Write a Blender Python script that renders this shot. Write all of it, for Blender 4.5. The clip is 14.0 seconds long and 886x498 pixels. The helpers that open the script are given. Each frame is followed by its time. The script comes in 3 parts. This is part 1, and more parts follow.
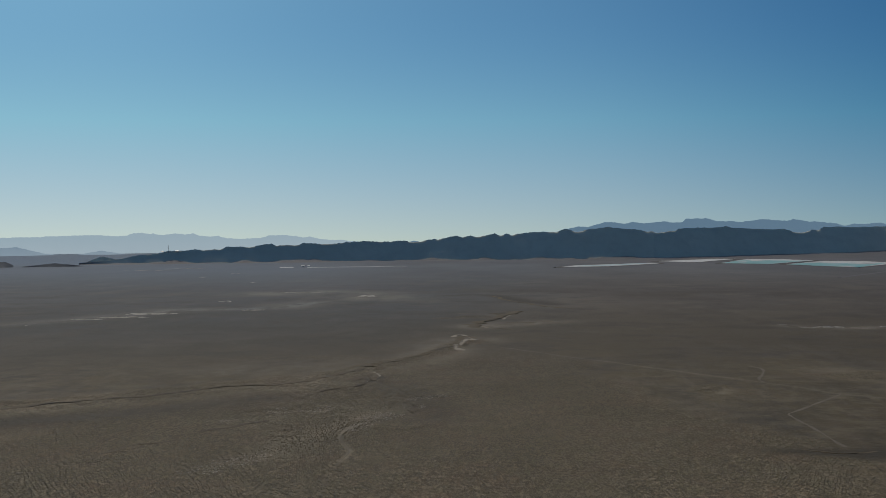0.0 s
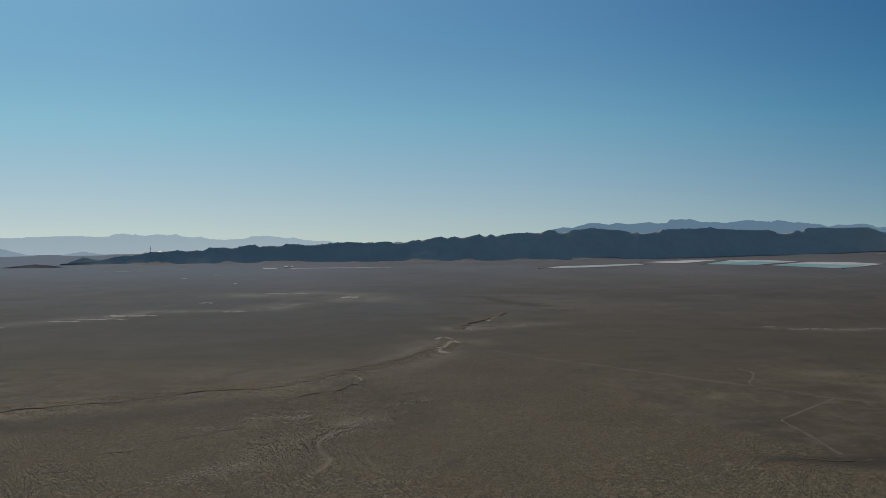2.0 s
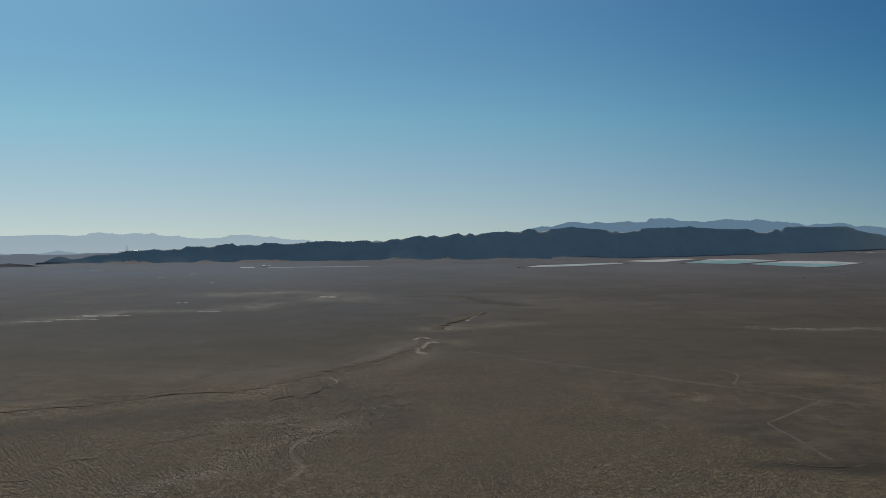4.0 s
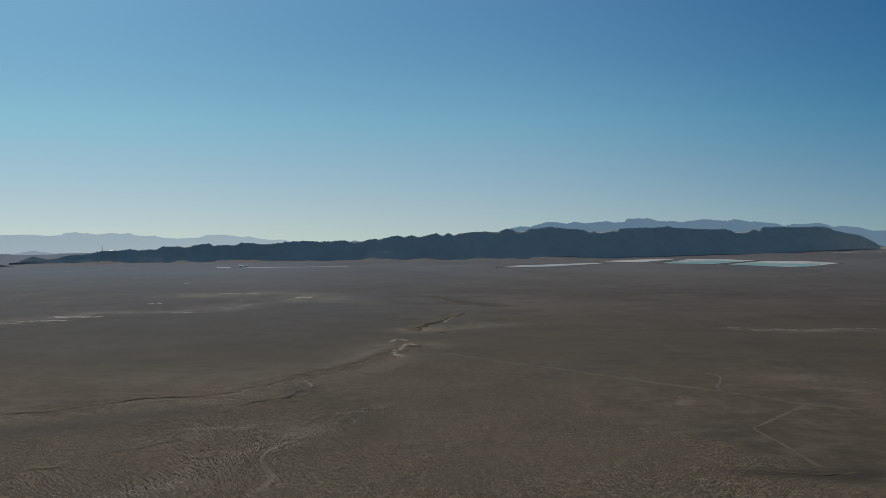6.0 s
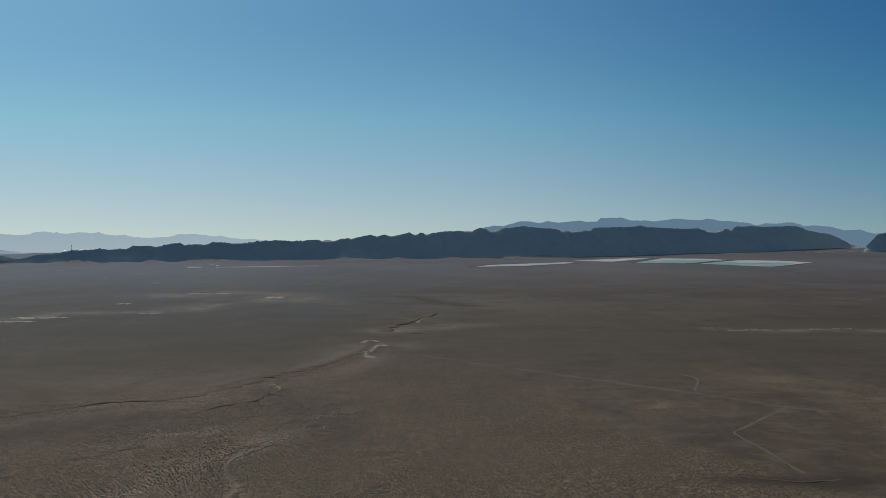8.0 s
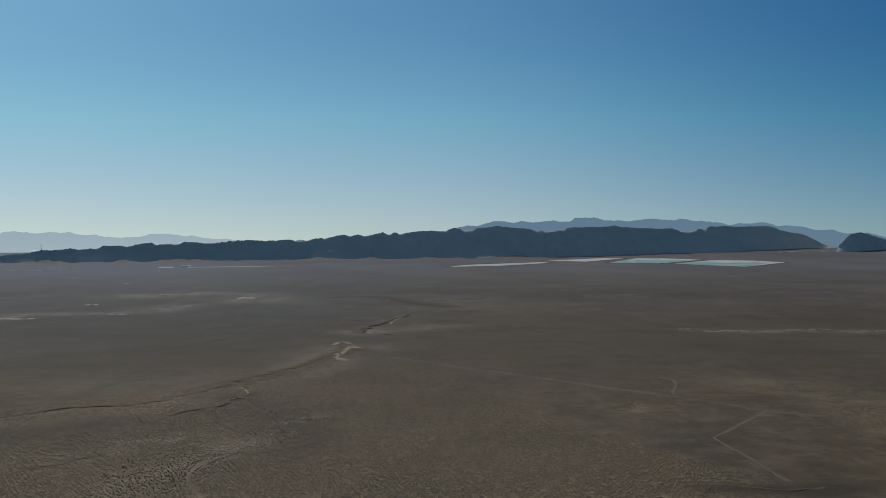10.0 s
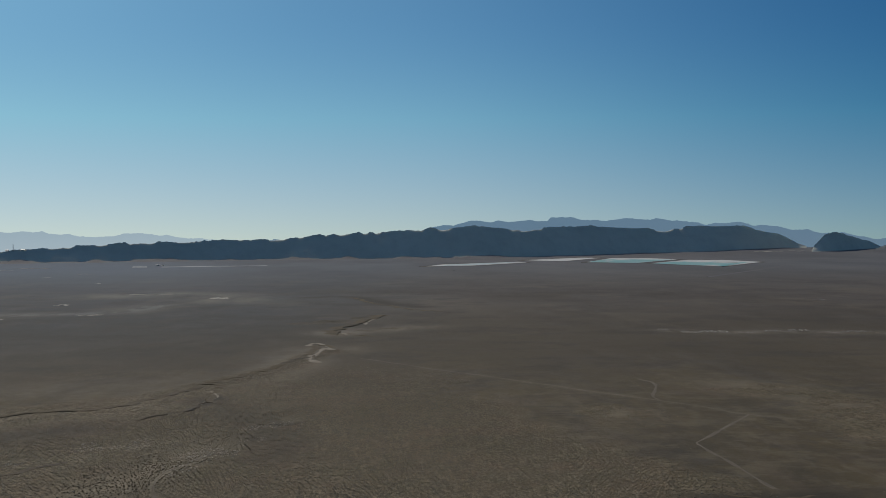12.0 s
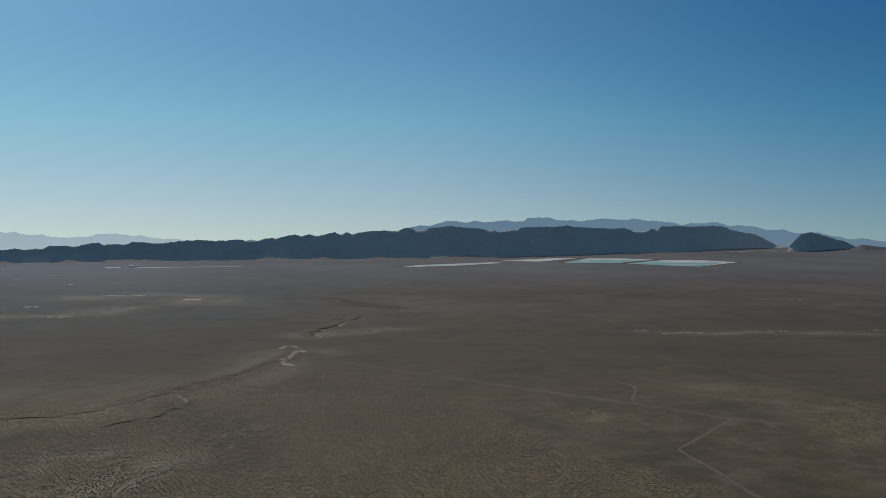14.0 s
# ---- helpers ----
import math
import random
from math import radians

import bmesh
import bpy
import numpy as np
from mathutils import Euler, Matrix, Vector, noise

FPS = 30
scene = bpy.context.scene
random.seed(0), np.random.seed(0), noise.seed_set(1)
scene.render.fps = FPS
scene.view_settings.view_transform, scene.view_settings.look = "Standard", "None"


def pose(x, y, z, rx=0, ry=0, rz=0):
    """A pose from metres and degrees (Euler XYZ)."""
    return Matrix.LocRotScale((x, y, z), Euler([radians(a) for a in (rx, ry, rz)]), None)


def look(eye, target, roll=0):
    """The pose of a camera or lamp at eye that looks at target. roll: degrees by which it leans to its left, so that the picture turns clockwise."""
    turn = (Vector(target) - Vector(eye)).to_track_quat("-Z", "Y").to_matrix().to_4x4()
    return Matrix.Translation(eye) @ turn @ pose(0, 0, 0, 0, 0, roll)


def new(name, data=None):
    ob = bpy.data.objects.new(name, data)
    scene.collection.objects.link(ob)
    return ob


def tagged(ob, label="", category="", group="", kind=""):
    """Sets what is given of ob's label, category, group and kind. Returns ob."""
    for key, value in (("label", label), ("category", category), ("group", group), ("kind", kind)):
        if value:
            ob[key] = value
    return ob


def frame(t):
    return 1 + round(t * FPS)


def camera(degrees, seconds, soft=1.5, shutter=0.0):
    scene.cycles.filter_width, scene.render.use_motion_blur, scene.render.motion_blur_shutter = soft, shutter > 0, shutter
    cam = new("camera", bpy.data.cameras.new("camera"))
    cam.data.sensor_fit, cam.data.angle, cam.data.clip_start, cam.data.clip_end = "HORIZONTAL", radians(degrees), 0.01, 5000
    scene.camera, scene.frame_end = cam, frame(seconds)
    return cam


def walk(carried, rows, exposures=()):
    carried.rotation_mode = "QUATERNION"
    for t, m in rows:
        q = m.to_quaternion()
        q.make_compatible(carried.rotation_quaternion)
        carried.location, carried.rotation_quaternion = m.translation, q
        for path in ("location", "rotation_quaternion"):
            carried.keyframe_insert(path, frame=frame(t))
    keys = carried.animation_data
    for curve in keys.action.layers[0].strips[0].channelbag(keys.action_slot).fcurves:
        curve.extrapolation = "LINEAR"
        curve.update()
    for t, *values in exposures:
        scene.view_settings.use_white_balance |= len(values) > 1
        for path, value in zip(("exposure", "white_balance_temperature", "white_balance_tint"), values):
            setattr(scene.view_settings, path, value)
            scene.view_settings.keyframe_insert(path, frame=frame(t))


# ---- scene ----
# ---- camera and walk ----
cam = camera(39.23, 14.0, soft=0.7)
# seconds, east, north, height, heading (clockwise from north), pitch, lean
ROWS = [
    (0, 0, 0, 75, -3.147, -0.557, -0.413),
    (0.5, -0.109, 4.066, 74.933, -2.99, -0.532, -0.413),
    (1, -0.202, 8.108, 74.87, -2.822, -0.513, -0.412),
    (1.5, -0.277, 12.126, 74.81, -2.636, -0.507, -0.41),
    (2, -0.335, 16.121, 74.753, -2.423, -0.518, -0.405),
    (2.5, -0.376, 20.093, 74.699, -2.19, -0.539, -0.4),
    (3, -0.399, 24.04, 74.648, -1.948, -0.56, -0.394),
    (3.5, -0.406, 27.965, 74.6, -1.705, -0.571, -0.39),
    (4, -0.395, 31.865, 74.555, -1.464, -0.573, -0.387),
    (4.5, -0.367, 35.742, 74.514, -1.222, -0.569, -0.384),
    (5, -0.322, 39.596, 74.475, -0.976, -0.565, -0.381),
    (5.5, -0.26, 43.426, 74.44, -0.723, -0.567, -0.377),
    (6, -0.181, 47.232, 74.408, -0.459, -0.576, -0.372),
    (6.5, -0.084, 51.015, 74.379, -0.177, -0.588, -0.367),
    (7, 0.029, 54.774, 74.353, 0.127, -0.599, -0.362),
    (7.5, 0.16, 58.51, 74.331, 0.45, -0.608, -0.359),
    (8, 0.308, 62.222, 74.311, 0.778, -0.614, -0.356),
    (8.5, 0.473, 65.91, 74.295, 1.098, -0.618, -0.353),
    (9, 0.656, 69.575, 74.281, 1.403, -0.621, -0.35),
    (9.5, 0.855, 73.217, 74.271, 1.697, -0.624, -0.347),
    (10, 1.072, 76.835, 74.264, 1.981, -0.627, -0.343),
    (10.5, 1.306, 80.429, 74.26, 2.257, -0.634, -0.339),
    (11, 1.556, 83.999, 74.259, 2.53, -0.642, -0.334),
    (11.5, 1.825, 87.546, 74.262, 2.799, -0.65, -0.33),
    (12, 2.11, 91.07, 74.267, 3.068, -0.656, -0.328),
    (12.5, 2.412, 94.57, 74.276, 3.338, -0.657, -0.329),
    (13, 2.732, 98.046, 74.287, 3.609, -0.656, -0.333),
    (13.5, 3.069, 101.499, 74.302, 3.881, -0.651, -0.339),
    (14, 3.423, 104.928, 74.32, 4.153, -0.646, -0.346),
]


def flown(t, x, y, z, heading, pitch, lean):
    h, p = radians(heading), radians(pitch)
    eye = Vector((x, y, z))
    way = Vector((math.sin(h) * math.cos(p), math.cos(h) * math.cos(p), math.sin(p)))
    return t, look(eye, eye + way * 100, lean)


walk(cam, [flown(*row) for row in ROWS], exposures=[(0, -0.04), (14, 0.06)])

# ---- sky and sun ----
SUN_HEADING, SUN_HEIGHT = -24.0, 37.0
world = bpy.data.worlds.new("desert_sky")
scene.world = world
world.use_nodes = True
wn = world.node_tree.nodes
sky = wn.new("ShaderNodeTexSky")
sky.sky_type = "NISHITA"
sky.sun_disc = False
sky.sun_elevation = radians(SUN_HEIGHT)
sky.sun_rotation = radians(SUN_HEADING)
sky.altitude = 900
sky.air_density, sky.dust_density, sky.ozone_density = 1.0, 1.3, 1.8
wn["Background"].inputs["Strength"].default_value = 0.062
wl = world.node_tree.links
tint = wn.new("ShaderNodeMix")
tint.data_type, tint.blend_type = "RGBA", "MULTIPLY"
tint.inputs[0].default_value = 1.0
wl.new(sky.outputs[0], tint.inputs[6])
wl.new(tint.outputs[2], wn["Background"].inputs["Color"])
# the pale band of dusty air is shallow: it thins out quickly above the horizon
wc, wm, wv = wn.new("ShaderNodeTexCoord"), wn.new("ShaderNodeMapping"), wn.new("ShaderNodeVectorMath")
wm.inputs["Location"].default_value = (0, 0, 0.07)
wm.inputs["Scale"].default_value = (1, 1, 1.6)
wv.operation = "NORMALIZE"
wl.new(wc.outputs["Generated"], wm.inputs["Vector"])
# dusty air near the horizon, clear dry air above it
up, lift, hues = wn.new("ShaderNodeSeparateXYZ"), wn.new("ShaderNodeMapRange"), wn.new("ShaderNodeValToRGB")
lift.interpolation_type = "SMOOTHSTEP"
lift.inputs["From Max"].default_value = 0.185
hues.color_ramp.elements[0].color = (0.80, 0.877, 0.878, 1)
hues.color_ramp.elements[1].color = (0.385, 0.765, 0.93, 1)
hues.color_ramp.elements.new(0.5).color = (0.562, 0.943, 0.955, 1)
wl.new(wc.outputs["Generated"], up.inputs[0])
wl.new(up.outputs["Z"], lift.inputs["Value"])
wl.new(lift.outputs[0], hues.inputs[0])
# well above the dust the sky keeps its own colour
rise_up, clear = wn.new("ShaderNodeMapRange"), wn.new("ShaderNodeMix")
rise_up.interpolation_type = "SMOOTHSTEP"
rise_up.inputs["From Min"].default_value, rise_up.inputs["From Max"].default_value = 0.19, 0.7
clear.data_type = "RGBA"
clear.inputs[7].default_value = (1.0, 1.0, 1.0, 1)
wl.new(up.outputs["Z"], rise_up.inputs["Value"])
wl.new(rise_up.outputs[0], clear.inputs[0])
wl.new(hues.outputs["Color"], clear.inputs[6])
# and away from the sun's side it deepens
east, deep = wn.new("ShaderNodeMapRange"), wn.new("ShaderNodeMix")
east.interpolation_type = "SMOOTHSTEP"
east.inputs["From Min"].default_value, east.inputs["From Max"].default_value = 0.0, 0.5
deep.data_type = "RGBA"
deep.inputs[6].default_value, deep.inputs[7].default_value = (1, 1, 1, 1), (0.40, 0.65, 0.78, 1)
wl.new(up.outputs["X"], east.inputs["Value"])
low, share = wn.new("ShaderNodeMapRange"), wn.new("ShaderNodeMath")
low.inputs["From Max"].default_value, low.inputs["To Min"].default_value = 0.1, 0.5
share.operation = "MULTIPLY"
wl.new(up.outputs["Z"], low.inputs["Value"])
wl.new(east.outputs[0], share.inputs[0])
wl.new(low.outputs[0], share.inputs[1])
wl.new(share.outputs[0], deep.inputs[0])
both = wn.new("ShaderNodeMix")
both.data_type, both.blend_type = "RGBA", "MULTIPLY"
both.inputs[0].default_value = 1.0
wl.new(clear.outputs[2], both.inputs[6])
wl.new(deep.outputs[2], both.inputs[7])
wl.new(both.outputs[2], tint.inputs[7])
wl.new(wm.outputs["Vector"], wv.inputs[0])
wl.new(wv.outputs["Vector"], sky.inputs["Vector"])

sun_data = bpy.data.lights.new("sun", "SUN")
sun_data.energy, sun_data.angle, sun_data.color = 2.2, radians(0.53), (0.995, 0.92, 0.805)
sun = new("sun", sun_data)
sh, se = radians(SUN_HEADING), radians(SUN_HEIGHT)
sun.matrix_world = look((-900, 500, 900), (-900 - math.sin(sh) * math.cos(se), 500 - math.cos(sh) * math.cos(se), 900 - math.sin(se)))


# ---- materials ----
def material(name, rough=0.9):
    m = bpy.data.materials.new(name)
    m.use_nodes = True
    b = m.node_tree.nodes["Principled BSDF"]
    b.inputs["Roughness"].default_value = rough
    b.inputs["Specular IOR Level"].default_value = 0.2
    return m, m.node_tree.nodes, m.node_tree.links, b


def coords(nodes, links, stretch=(1, 1, 1)):
    g = nodes.new("ShaderNodeNewGeometry")
    mp = nodes.new("ShaderNodeMapping")
    mp.inputs["Scale"].default_value = stretch
    links.new(g.outputs["Position"], mp.inputs["Vector"])
    return mp.outputs["Vector"]


def grain(nodes, links, vec, scale, detail=4, rough=0.55, lo=0.35, hi=0.65):
    n = nodes.new("ShaderNodeTexNoise")
    n.inputs["Scale"].default_value, n.inputs["Detail"].default_value, n.inputs["Roughness"].default_value = scale, detail, rough
    links.new(vec, n.inputs["Vector"])
    r = nodes.new("ShaderNodeMapRange")
    r.inputs["From Min"].default_value, r.inputs["From Max"].default_value = lo, hi
    links.new(n.outputs["Fac"], r.inputs["Value"])
    return r.outputs["Result"]


def blend(nodes, links, fac, a, b, mode="MIX"):
    x = nodes.new("ShaderNodeMix")
    x.data_type, x.blend_type = "RGBA", mode
    for key, v in ((0, fac), (6, a), (7, b)):
        if isinstance(v, bpy.types.NodeSocket):
            links.new(v, x.inputs[key])
        elif key == 0:
            x.inputs[0].default_value = v
        else:
            x.inputs[key].default_value = (*v, 1)
    return x.outputs[2]


def times(nodes, links, a, b):
    x = nodes.new("ShaderNodeMath")
    x.operation = "MULTIPLY"
    for k, v in enumerate((a, b)):
        if isinstance(v, bpy.types.NodeSocket):
            links.new(v, x.inputs[k])
        else:
            x.inputs[k].default_value = v
    return x.outputs[0]


def relief(nodes, links, b, height, strength, distance):
    bump = nodes.new("ShaderNodeBump")
    bump.inputs["Strength"].default_value, bump.inputs["Distance"].default_value = strength, distance
    links.new(height, bump.inputs["Height"])
    links.new(bump.outputs[0], b.inputs["Normal"])


def two_tone(name, a, b_col, scale=0.05, fine=0.8, rough=0.9, bump=0.3, dist=0.3):
    m, n, l, b = material(name, rough)
    v = coords(n, l)
    big, small = grain(n, l, v, scale, 5), grain(n, l, v, fine, 3)
    c = blend(n, l, big, a, b_col)
    dark = tuple(0.72 * q for q in a)
    c = blend(n, l, times(n, l, small, 0.5), c, dark)
    l.new(c, b.inputs["Base Color"])
    relief(n, l, b, small, bump, dist)
    return m


def soil():
    m, n, l, b = material("desert_soil", 0.95)
    v = coords(n, l)
    flat = coords(n, l, (0.9, 0.3, 1.0))
    drawn = coords(n, l, (1.0, 0.32, 1.0))

    def attribute(key):
        a = n.new("ShaderNodeAttribute")
        a.attribute_name = key
        return a.outputs["Fac"]

    c = blend(n, l, grain(n, l, flat, 0.0034, 4, 0.5, 0.38, 0.62), (0.084, 0.064, 0.035), (0.135, 0.105, 0.061))
    # greyer with distance and to the left, haze painted as soil colour
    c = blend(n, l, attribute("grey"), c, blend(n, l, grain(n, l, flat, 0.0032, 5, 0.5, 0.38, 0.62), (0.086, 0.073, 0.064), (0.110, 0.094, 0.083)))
    c = blend(n, l, attribute("west"), c, blend(n, l, grain(n, l, flat, 0.004, 5, 0.5, 0.38, 0.62), (0.070, 0.068, 0.067), (0.090, 0.087, 0.085)))
    c = blend(n, l, times(n, l, grain(n, l, flat, 0.009, 4, 0.5, 0.47, 0.64), 0.32), c, (0.054, 0.044, 0.034))
    c = blend(n, l, times(n, l, grain(n, l, flat, 0.013, 4, 0.5, 0.52, 0.68), 0.32), c, (0.158, 0.126, 0.088))
    c = blend(n, l, times(n, l, grain(n, l, v, 0.03, 4, 0.6, 0.5, 0.75), 0.4), c, (0.130, 0.090, 0.068))
    c = blend(n, l, times(n, l, times(n, l, grain(n, l, drawn, 0.09, 5, 0.6, 0.44, 0.62), attribute("near_mask")), 0.6), c, (0.052, 0.045, 0.036))
    c = blend(n, l, times(n, l, times(n, l, grain(n, l, drawn, 0.13, 4, 0.6, 0.52, 0.66), attribute("near_mask")), 0.6), c, (0.17, 0.138, 0.10))
    c = blend(n, l, times(n, l, times(n, l, grain(n, l, drawn, 0.028, 5, 0.6, 0.47, 0.63), attribute("near_mask")), 0.55), c, (0.060, 0.050, 0.034))
    c = blend(n, l, times(n, l, times(n, l, grain(n, l, drawn, 0.045, 5, 0.62, 0.52, 0.68), attribute("near_mask")), 0.5), c, (0.165, 0.122, 0.086))
    c = blend(n, l, times(n, l, grain(n, l, v, 0.011, 7, 0.72, 0.50, 0.60), 0.6), c, (0.060, 0.051, 0.044))
    c = blend(n, l, times(n, l, grain(n, l, flat, 0.019, 7, 0.72, 0.53, 0.64), 0.3), c, (0.150, 0.127, 0.104))
    c = blend(n, l, times(n, l, times(n, l, grain(n, l, v, 0.055, 5, 0.65, 0.49, 0.60), attribute("near_mask")), 0.55), c, (0.150, 0.124, 0.084))
    c = blend(n, l, times(n, l, times(n, l, grain(n, l, v, 0.042, 5, 0.65, 0.51, 0.62), attribute("near_mask")), 0.55), c, (0.062, 0.050, 0.036))
    silt = blend(n, l, grain(n, l, v, 0.12, 5), (0.26, 0.218, 0.16), (0.34, 0.285, 0.215))
    c = blend(n, l, times(n, l, attribute("pale"), grain(n, l, flat, 0.022, 4, 0.55, 0.32, 0.60)), c, silt)
    c = blend(n, l, times(n, l, attribute("salt"), grain(n, l, flat, 0.05, 7, 0.72, 0.46, 0.56)), c, (0.50, 0.465, 0.42))
    streak = grain(n, l, flat, 0.016, 6, 0.62, 0.26, 0.48)
    c = blend(n, l, times(n, l, attribute("dark"), streak), c, (0.050, 0.040, 0.028))
    hue = grain(n, l, drawn, 0.16, 3, 0.6, 0.42, 0.58)
    c = blend(n, l, times(n, l, attribute("scrub"), 0.6), c, blend(n, l, grain(n, l, v, 0.022, 4, 0.6, 0.37, 0.52), blend(n, l, hue, (0.245, 0.160, 0.102), (0.204, 0.150, 0.092)), blend(n, l, hue, (0.196, 0.155, 0.096), (0.172, 0.150, 0.083))))
    mottle = grain(n, l, drawn, 0.34, 4, 0.6, 0.47, 0.60)
    c = blend(n, l, times(n, l, times(n, l, mottle, attribute("scrub")), 0.6), c, (0.066, 0.055, 0.038))
    worn = grain(n, l, drawn, 0.27, 4, 0.6, 0.50, 0.62)
    c = blend(n, l, times(n, l, times(n, l, worn, attribute("scrub")), 0.5), c, (0.27, 0.215, 0.155))
    tuft = grain(n, l, drawn, 1.05, 3, 0.6, 0.47, 0.57)
    c = blend(n, l, times(n, l, times(n, l, tuft, attribute("scrub")), 0.9), c, (0.066, 0.053, 0.034))
    bare = grain(n, l, drawn, 1.0, 4, 0.65, 0.51, 0.62)
    c = blend(n, l, times(n, l, times(n, l, bare, attribute("scrub")), 0.7), c, (0.28, 0.225, 0.155))
    # blue-grey haze painted into the colour of the far plain
    c = blend(n, l, attribute("haze_plain"), c, blend(n, l, grain(n, l, flat, 0.004, 5, 0.55, 0.40, 0.62), (0.104, 0.109, 0.120), (0.140, 0.144, 0.154)))
    c = blend(n, l, attribute("haze_valley"), c, (0.145, 0.19, 0.24))
    # brown cast near by, bluer cast out west: haze painted into the soil
    c = blend(n, l, attribute("near_mask"), c, (1.0, 0.99, 0.91), "MULTIPLY")
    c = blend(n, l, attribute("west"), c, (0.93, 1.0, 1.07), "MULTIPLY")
    l.new(c, b.inputs["Base Color"])
    relief(n, l, b, grain(n, l, v, 0.35, 6, 0.6, 0.2, 0.8), 0.5, 0.6)
    return m


def rock():
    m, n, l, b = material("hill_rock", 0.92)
    v = coords(n, l)
    steep = coords(n, l, (1, 1, 0.35))
    # far paler than such rock is, haze put into the colour
    c = blend(n, l, grain(n, l, v, 0.006, 5), (0.70, 0.70, 0.58), (0.76, 0.755, 0.63))
    c = blend(n, l, times(n, l, grain(n, l, steep, 0.03, 6, 0.65, 0.45, 0.7), 0.6), c, (0.62, 0.615, 0.51))
    talus = n.new("ShaderNodeAttribute")
    talus.attribute_name = "talus"
    # gravel cooled towards blue, haze put into its colour too
    c = blend(n, l, talus.outputs["Fac"], c, blend(n, l, grain(n, l, v, 0.02, 5), (0.112, 0.113, 0.123), (0.150, 0.148, 0.158)))
    l.new(c, b.inputs["Base Color"])
    relief(n, l, b, grain(n, l, steep, 0.02, 8, 0.65, 0.2, 0.8), 0.2, 2.0)
    return m


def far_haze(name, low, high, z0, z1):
    """A distant range that glows: haze painted as emission, with no air in front."""
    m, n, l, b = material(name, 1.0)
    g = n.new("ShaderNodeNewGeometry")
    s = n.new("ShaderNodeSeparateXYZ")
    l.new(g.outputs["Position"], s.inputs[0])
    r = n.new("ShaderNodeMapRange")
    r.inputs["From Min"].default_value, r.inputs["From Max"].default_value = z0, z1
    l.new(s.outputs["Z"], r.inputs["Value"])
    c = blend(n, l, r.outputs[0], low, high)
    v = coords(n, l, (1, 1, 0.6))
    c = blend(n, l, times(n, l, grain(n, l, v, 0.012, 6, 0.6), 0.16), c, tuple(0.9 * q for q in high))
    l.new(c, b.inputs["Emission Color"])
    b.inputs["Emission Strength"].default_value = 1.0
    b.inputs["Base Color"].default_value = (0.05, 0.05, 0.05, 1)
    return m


SOIL, ROCK = soil(), rock()
# darker, bluer copy of the hill rock, shade painted in for sunlit mounds
DARK_ROCK = two_tone("mound_rock_shade", (0.12, 0.135, 0.15), (0.155, 0.17, 0.185), 0.02, 0.05, 0.9, 0.15, 1.5)
SILT = two_tone("pale_silt", (0.26, 0.222, 0.17), (0.36, 0.31, 0.24), 0.2, 1.5)
TRACK = two_tone("track_dust", (0.130, 0.105, 0.077), (0.190, 0.157, 0.117), 0.06, 0.9)
SALT = two_tone("salt_crust", (0.52, 0.53, 0.52), (0.74, 0.74, 0.72), 0.02, 0.15)
SALT_FLAT = two_tone("salt_bloom", (0.44, 0.40, 0.34), (0.60, 0.55, 0.48), 0.06, 0.4)
FAN = two_tone("fan_gravel", (0.118, 0.114, 0.118), (0.155, 0.147, 0.148), 0.02, 0.12)
SALT_NEAR = two_tone("silty_salt", (0.38, 0.33, 0.255), (0.50, 0.44, 0.35), 0.2, 1.2)
HUMMOCK = two_tone("hummock_sand", (0.20, 0.160, 0.112), (0.27, 0.22, 0.16), 0.1, 1.2)
BERM = two_tone("berm_earth", (0.075, 0.068, 0.064), (0.105, 0.094, 0.086), 0.03, 0.4)
SHRUB = two_tone("shrub_leaves", (0.205, 0.162, 0.098), (0.265, 0.210, 0.130), 0.4, 3.0)
BUSH = two_tone("bush_leaves", (0.14, 0.113, 0.069), (0.178, 0.143, 0.089), 0.4, 3.0)
WHITE = two_tone("white_sheet_metal", (0.70, 0.70, 0.69), (0.62, 0.62, 0.61), 0.2, 2.0, 0.5)
GREY = two_tone("grey_steel", (0.25, 0.26, 0.27), (0.32, 0.32, 0.33), 0.5, 3.0, 0.5)
brine_mat, bn, bl, bb = material("turquoise_brine", 0.5)
bl.new(blend(bn, bl, grain(bn, bl, coords(bn, bl), 0.012, 6, 0.6, 0.36, 0.66), (0.13, 0.36, 0.345), (0.40, 0.55, 0.53)), bb.inputs["Base Color"])
BRINE = brine_mat
BRINE_THIN = two_tone("thin_brine", (0.36, 0.48, 0.48), (0.60, 0.65, 0.63), 0.015, 0.1, 0.5)
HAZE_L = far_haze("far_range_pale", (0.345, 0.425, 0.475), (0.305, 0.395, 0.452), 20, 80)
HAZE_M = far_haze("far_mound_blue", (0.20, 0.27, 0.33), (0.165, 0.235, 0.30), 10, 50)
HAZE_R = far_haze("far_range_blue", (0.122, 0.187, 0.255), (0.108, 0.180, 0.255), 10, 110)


# ---- ground ----
def along(pts, step, rounds=2):
    """Points at even steps along a line of corners, smoothed."""
    p = np.array(pts, float)
    for _ in range(rounds):
        q = np.repeat(p, 2, 0)
        q[1:-1:2] = 0.75 * p[:-1] + 0.25 * p[1:]
        q[2:-1:2] = 0.25 * p[:-1] + 0.75 * p[1:]
        p = q
    s = np.concatenate([[0], np.cumsum(np.hypot(*np.diff(p, axis=0).T))])
    u = np.arange(0, s[-1], step)
    return np.stack([np.interp(u, s, p[:, k]) for k in (0, 1)], 1)


def away(x, y, pts):
    """Distance of every x, y from a line of corners."""
    best = np.full(x.shape, 1e9)
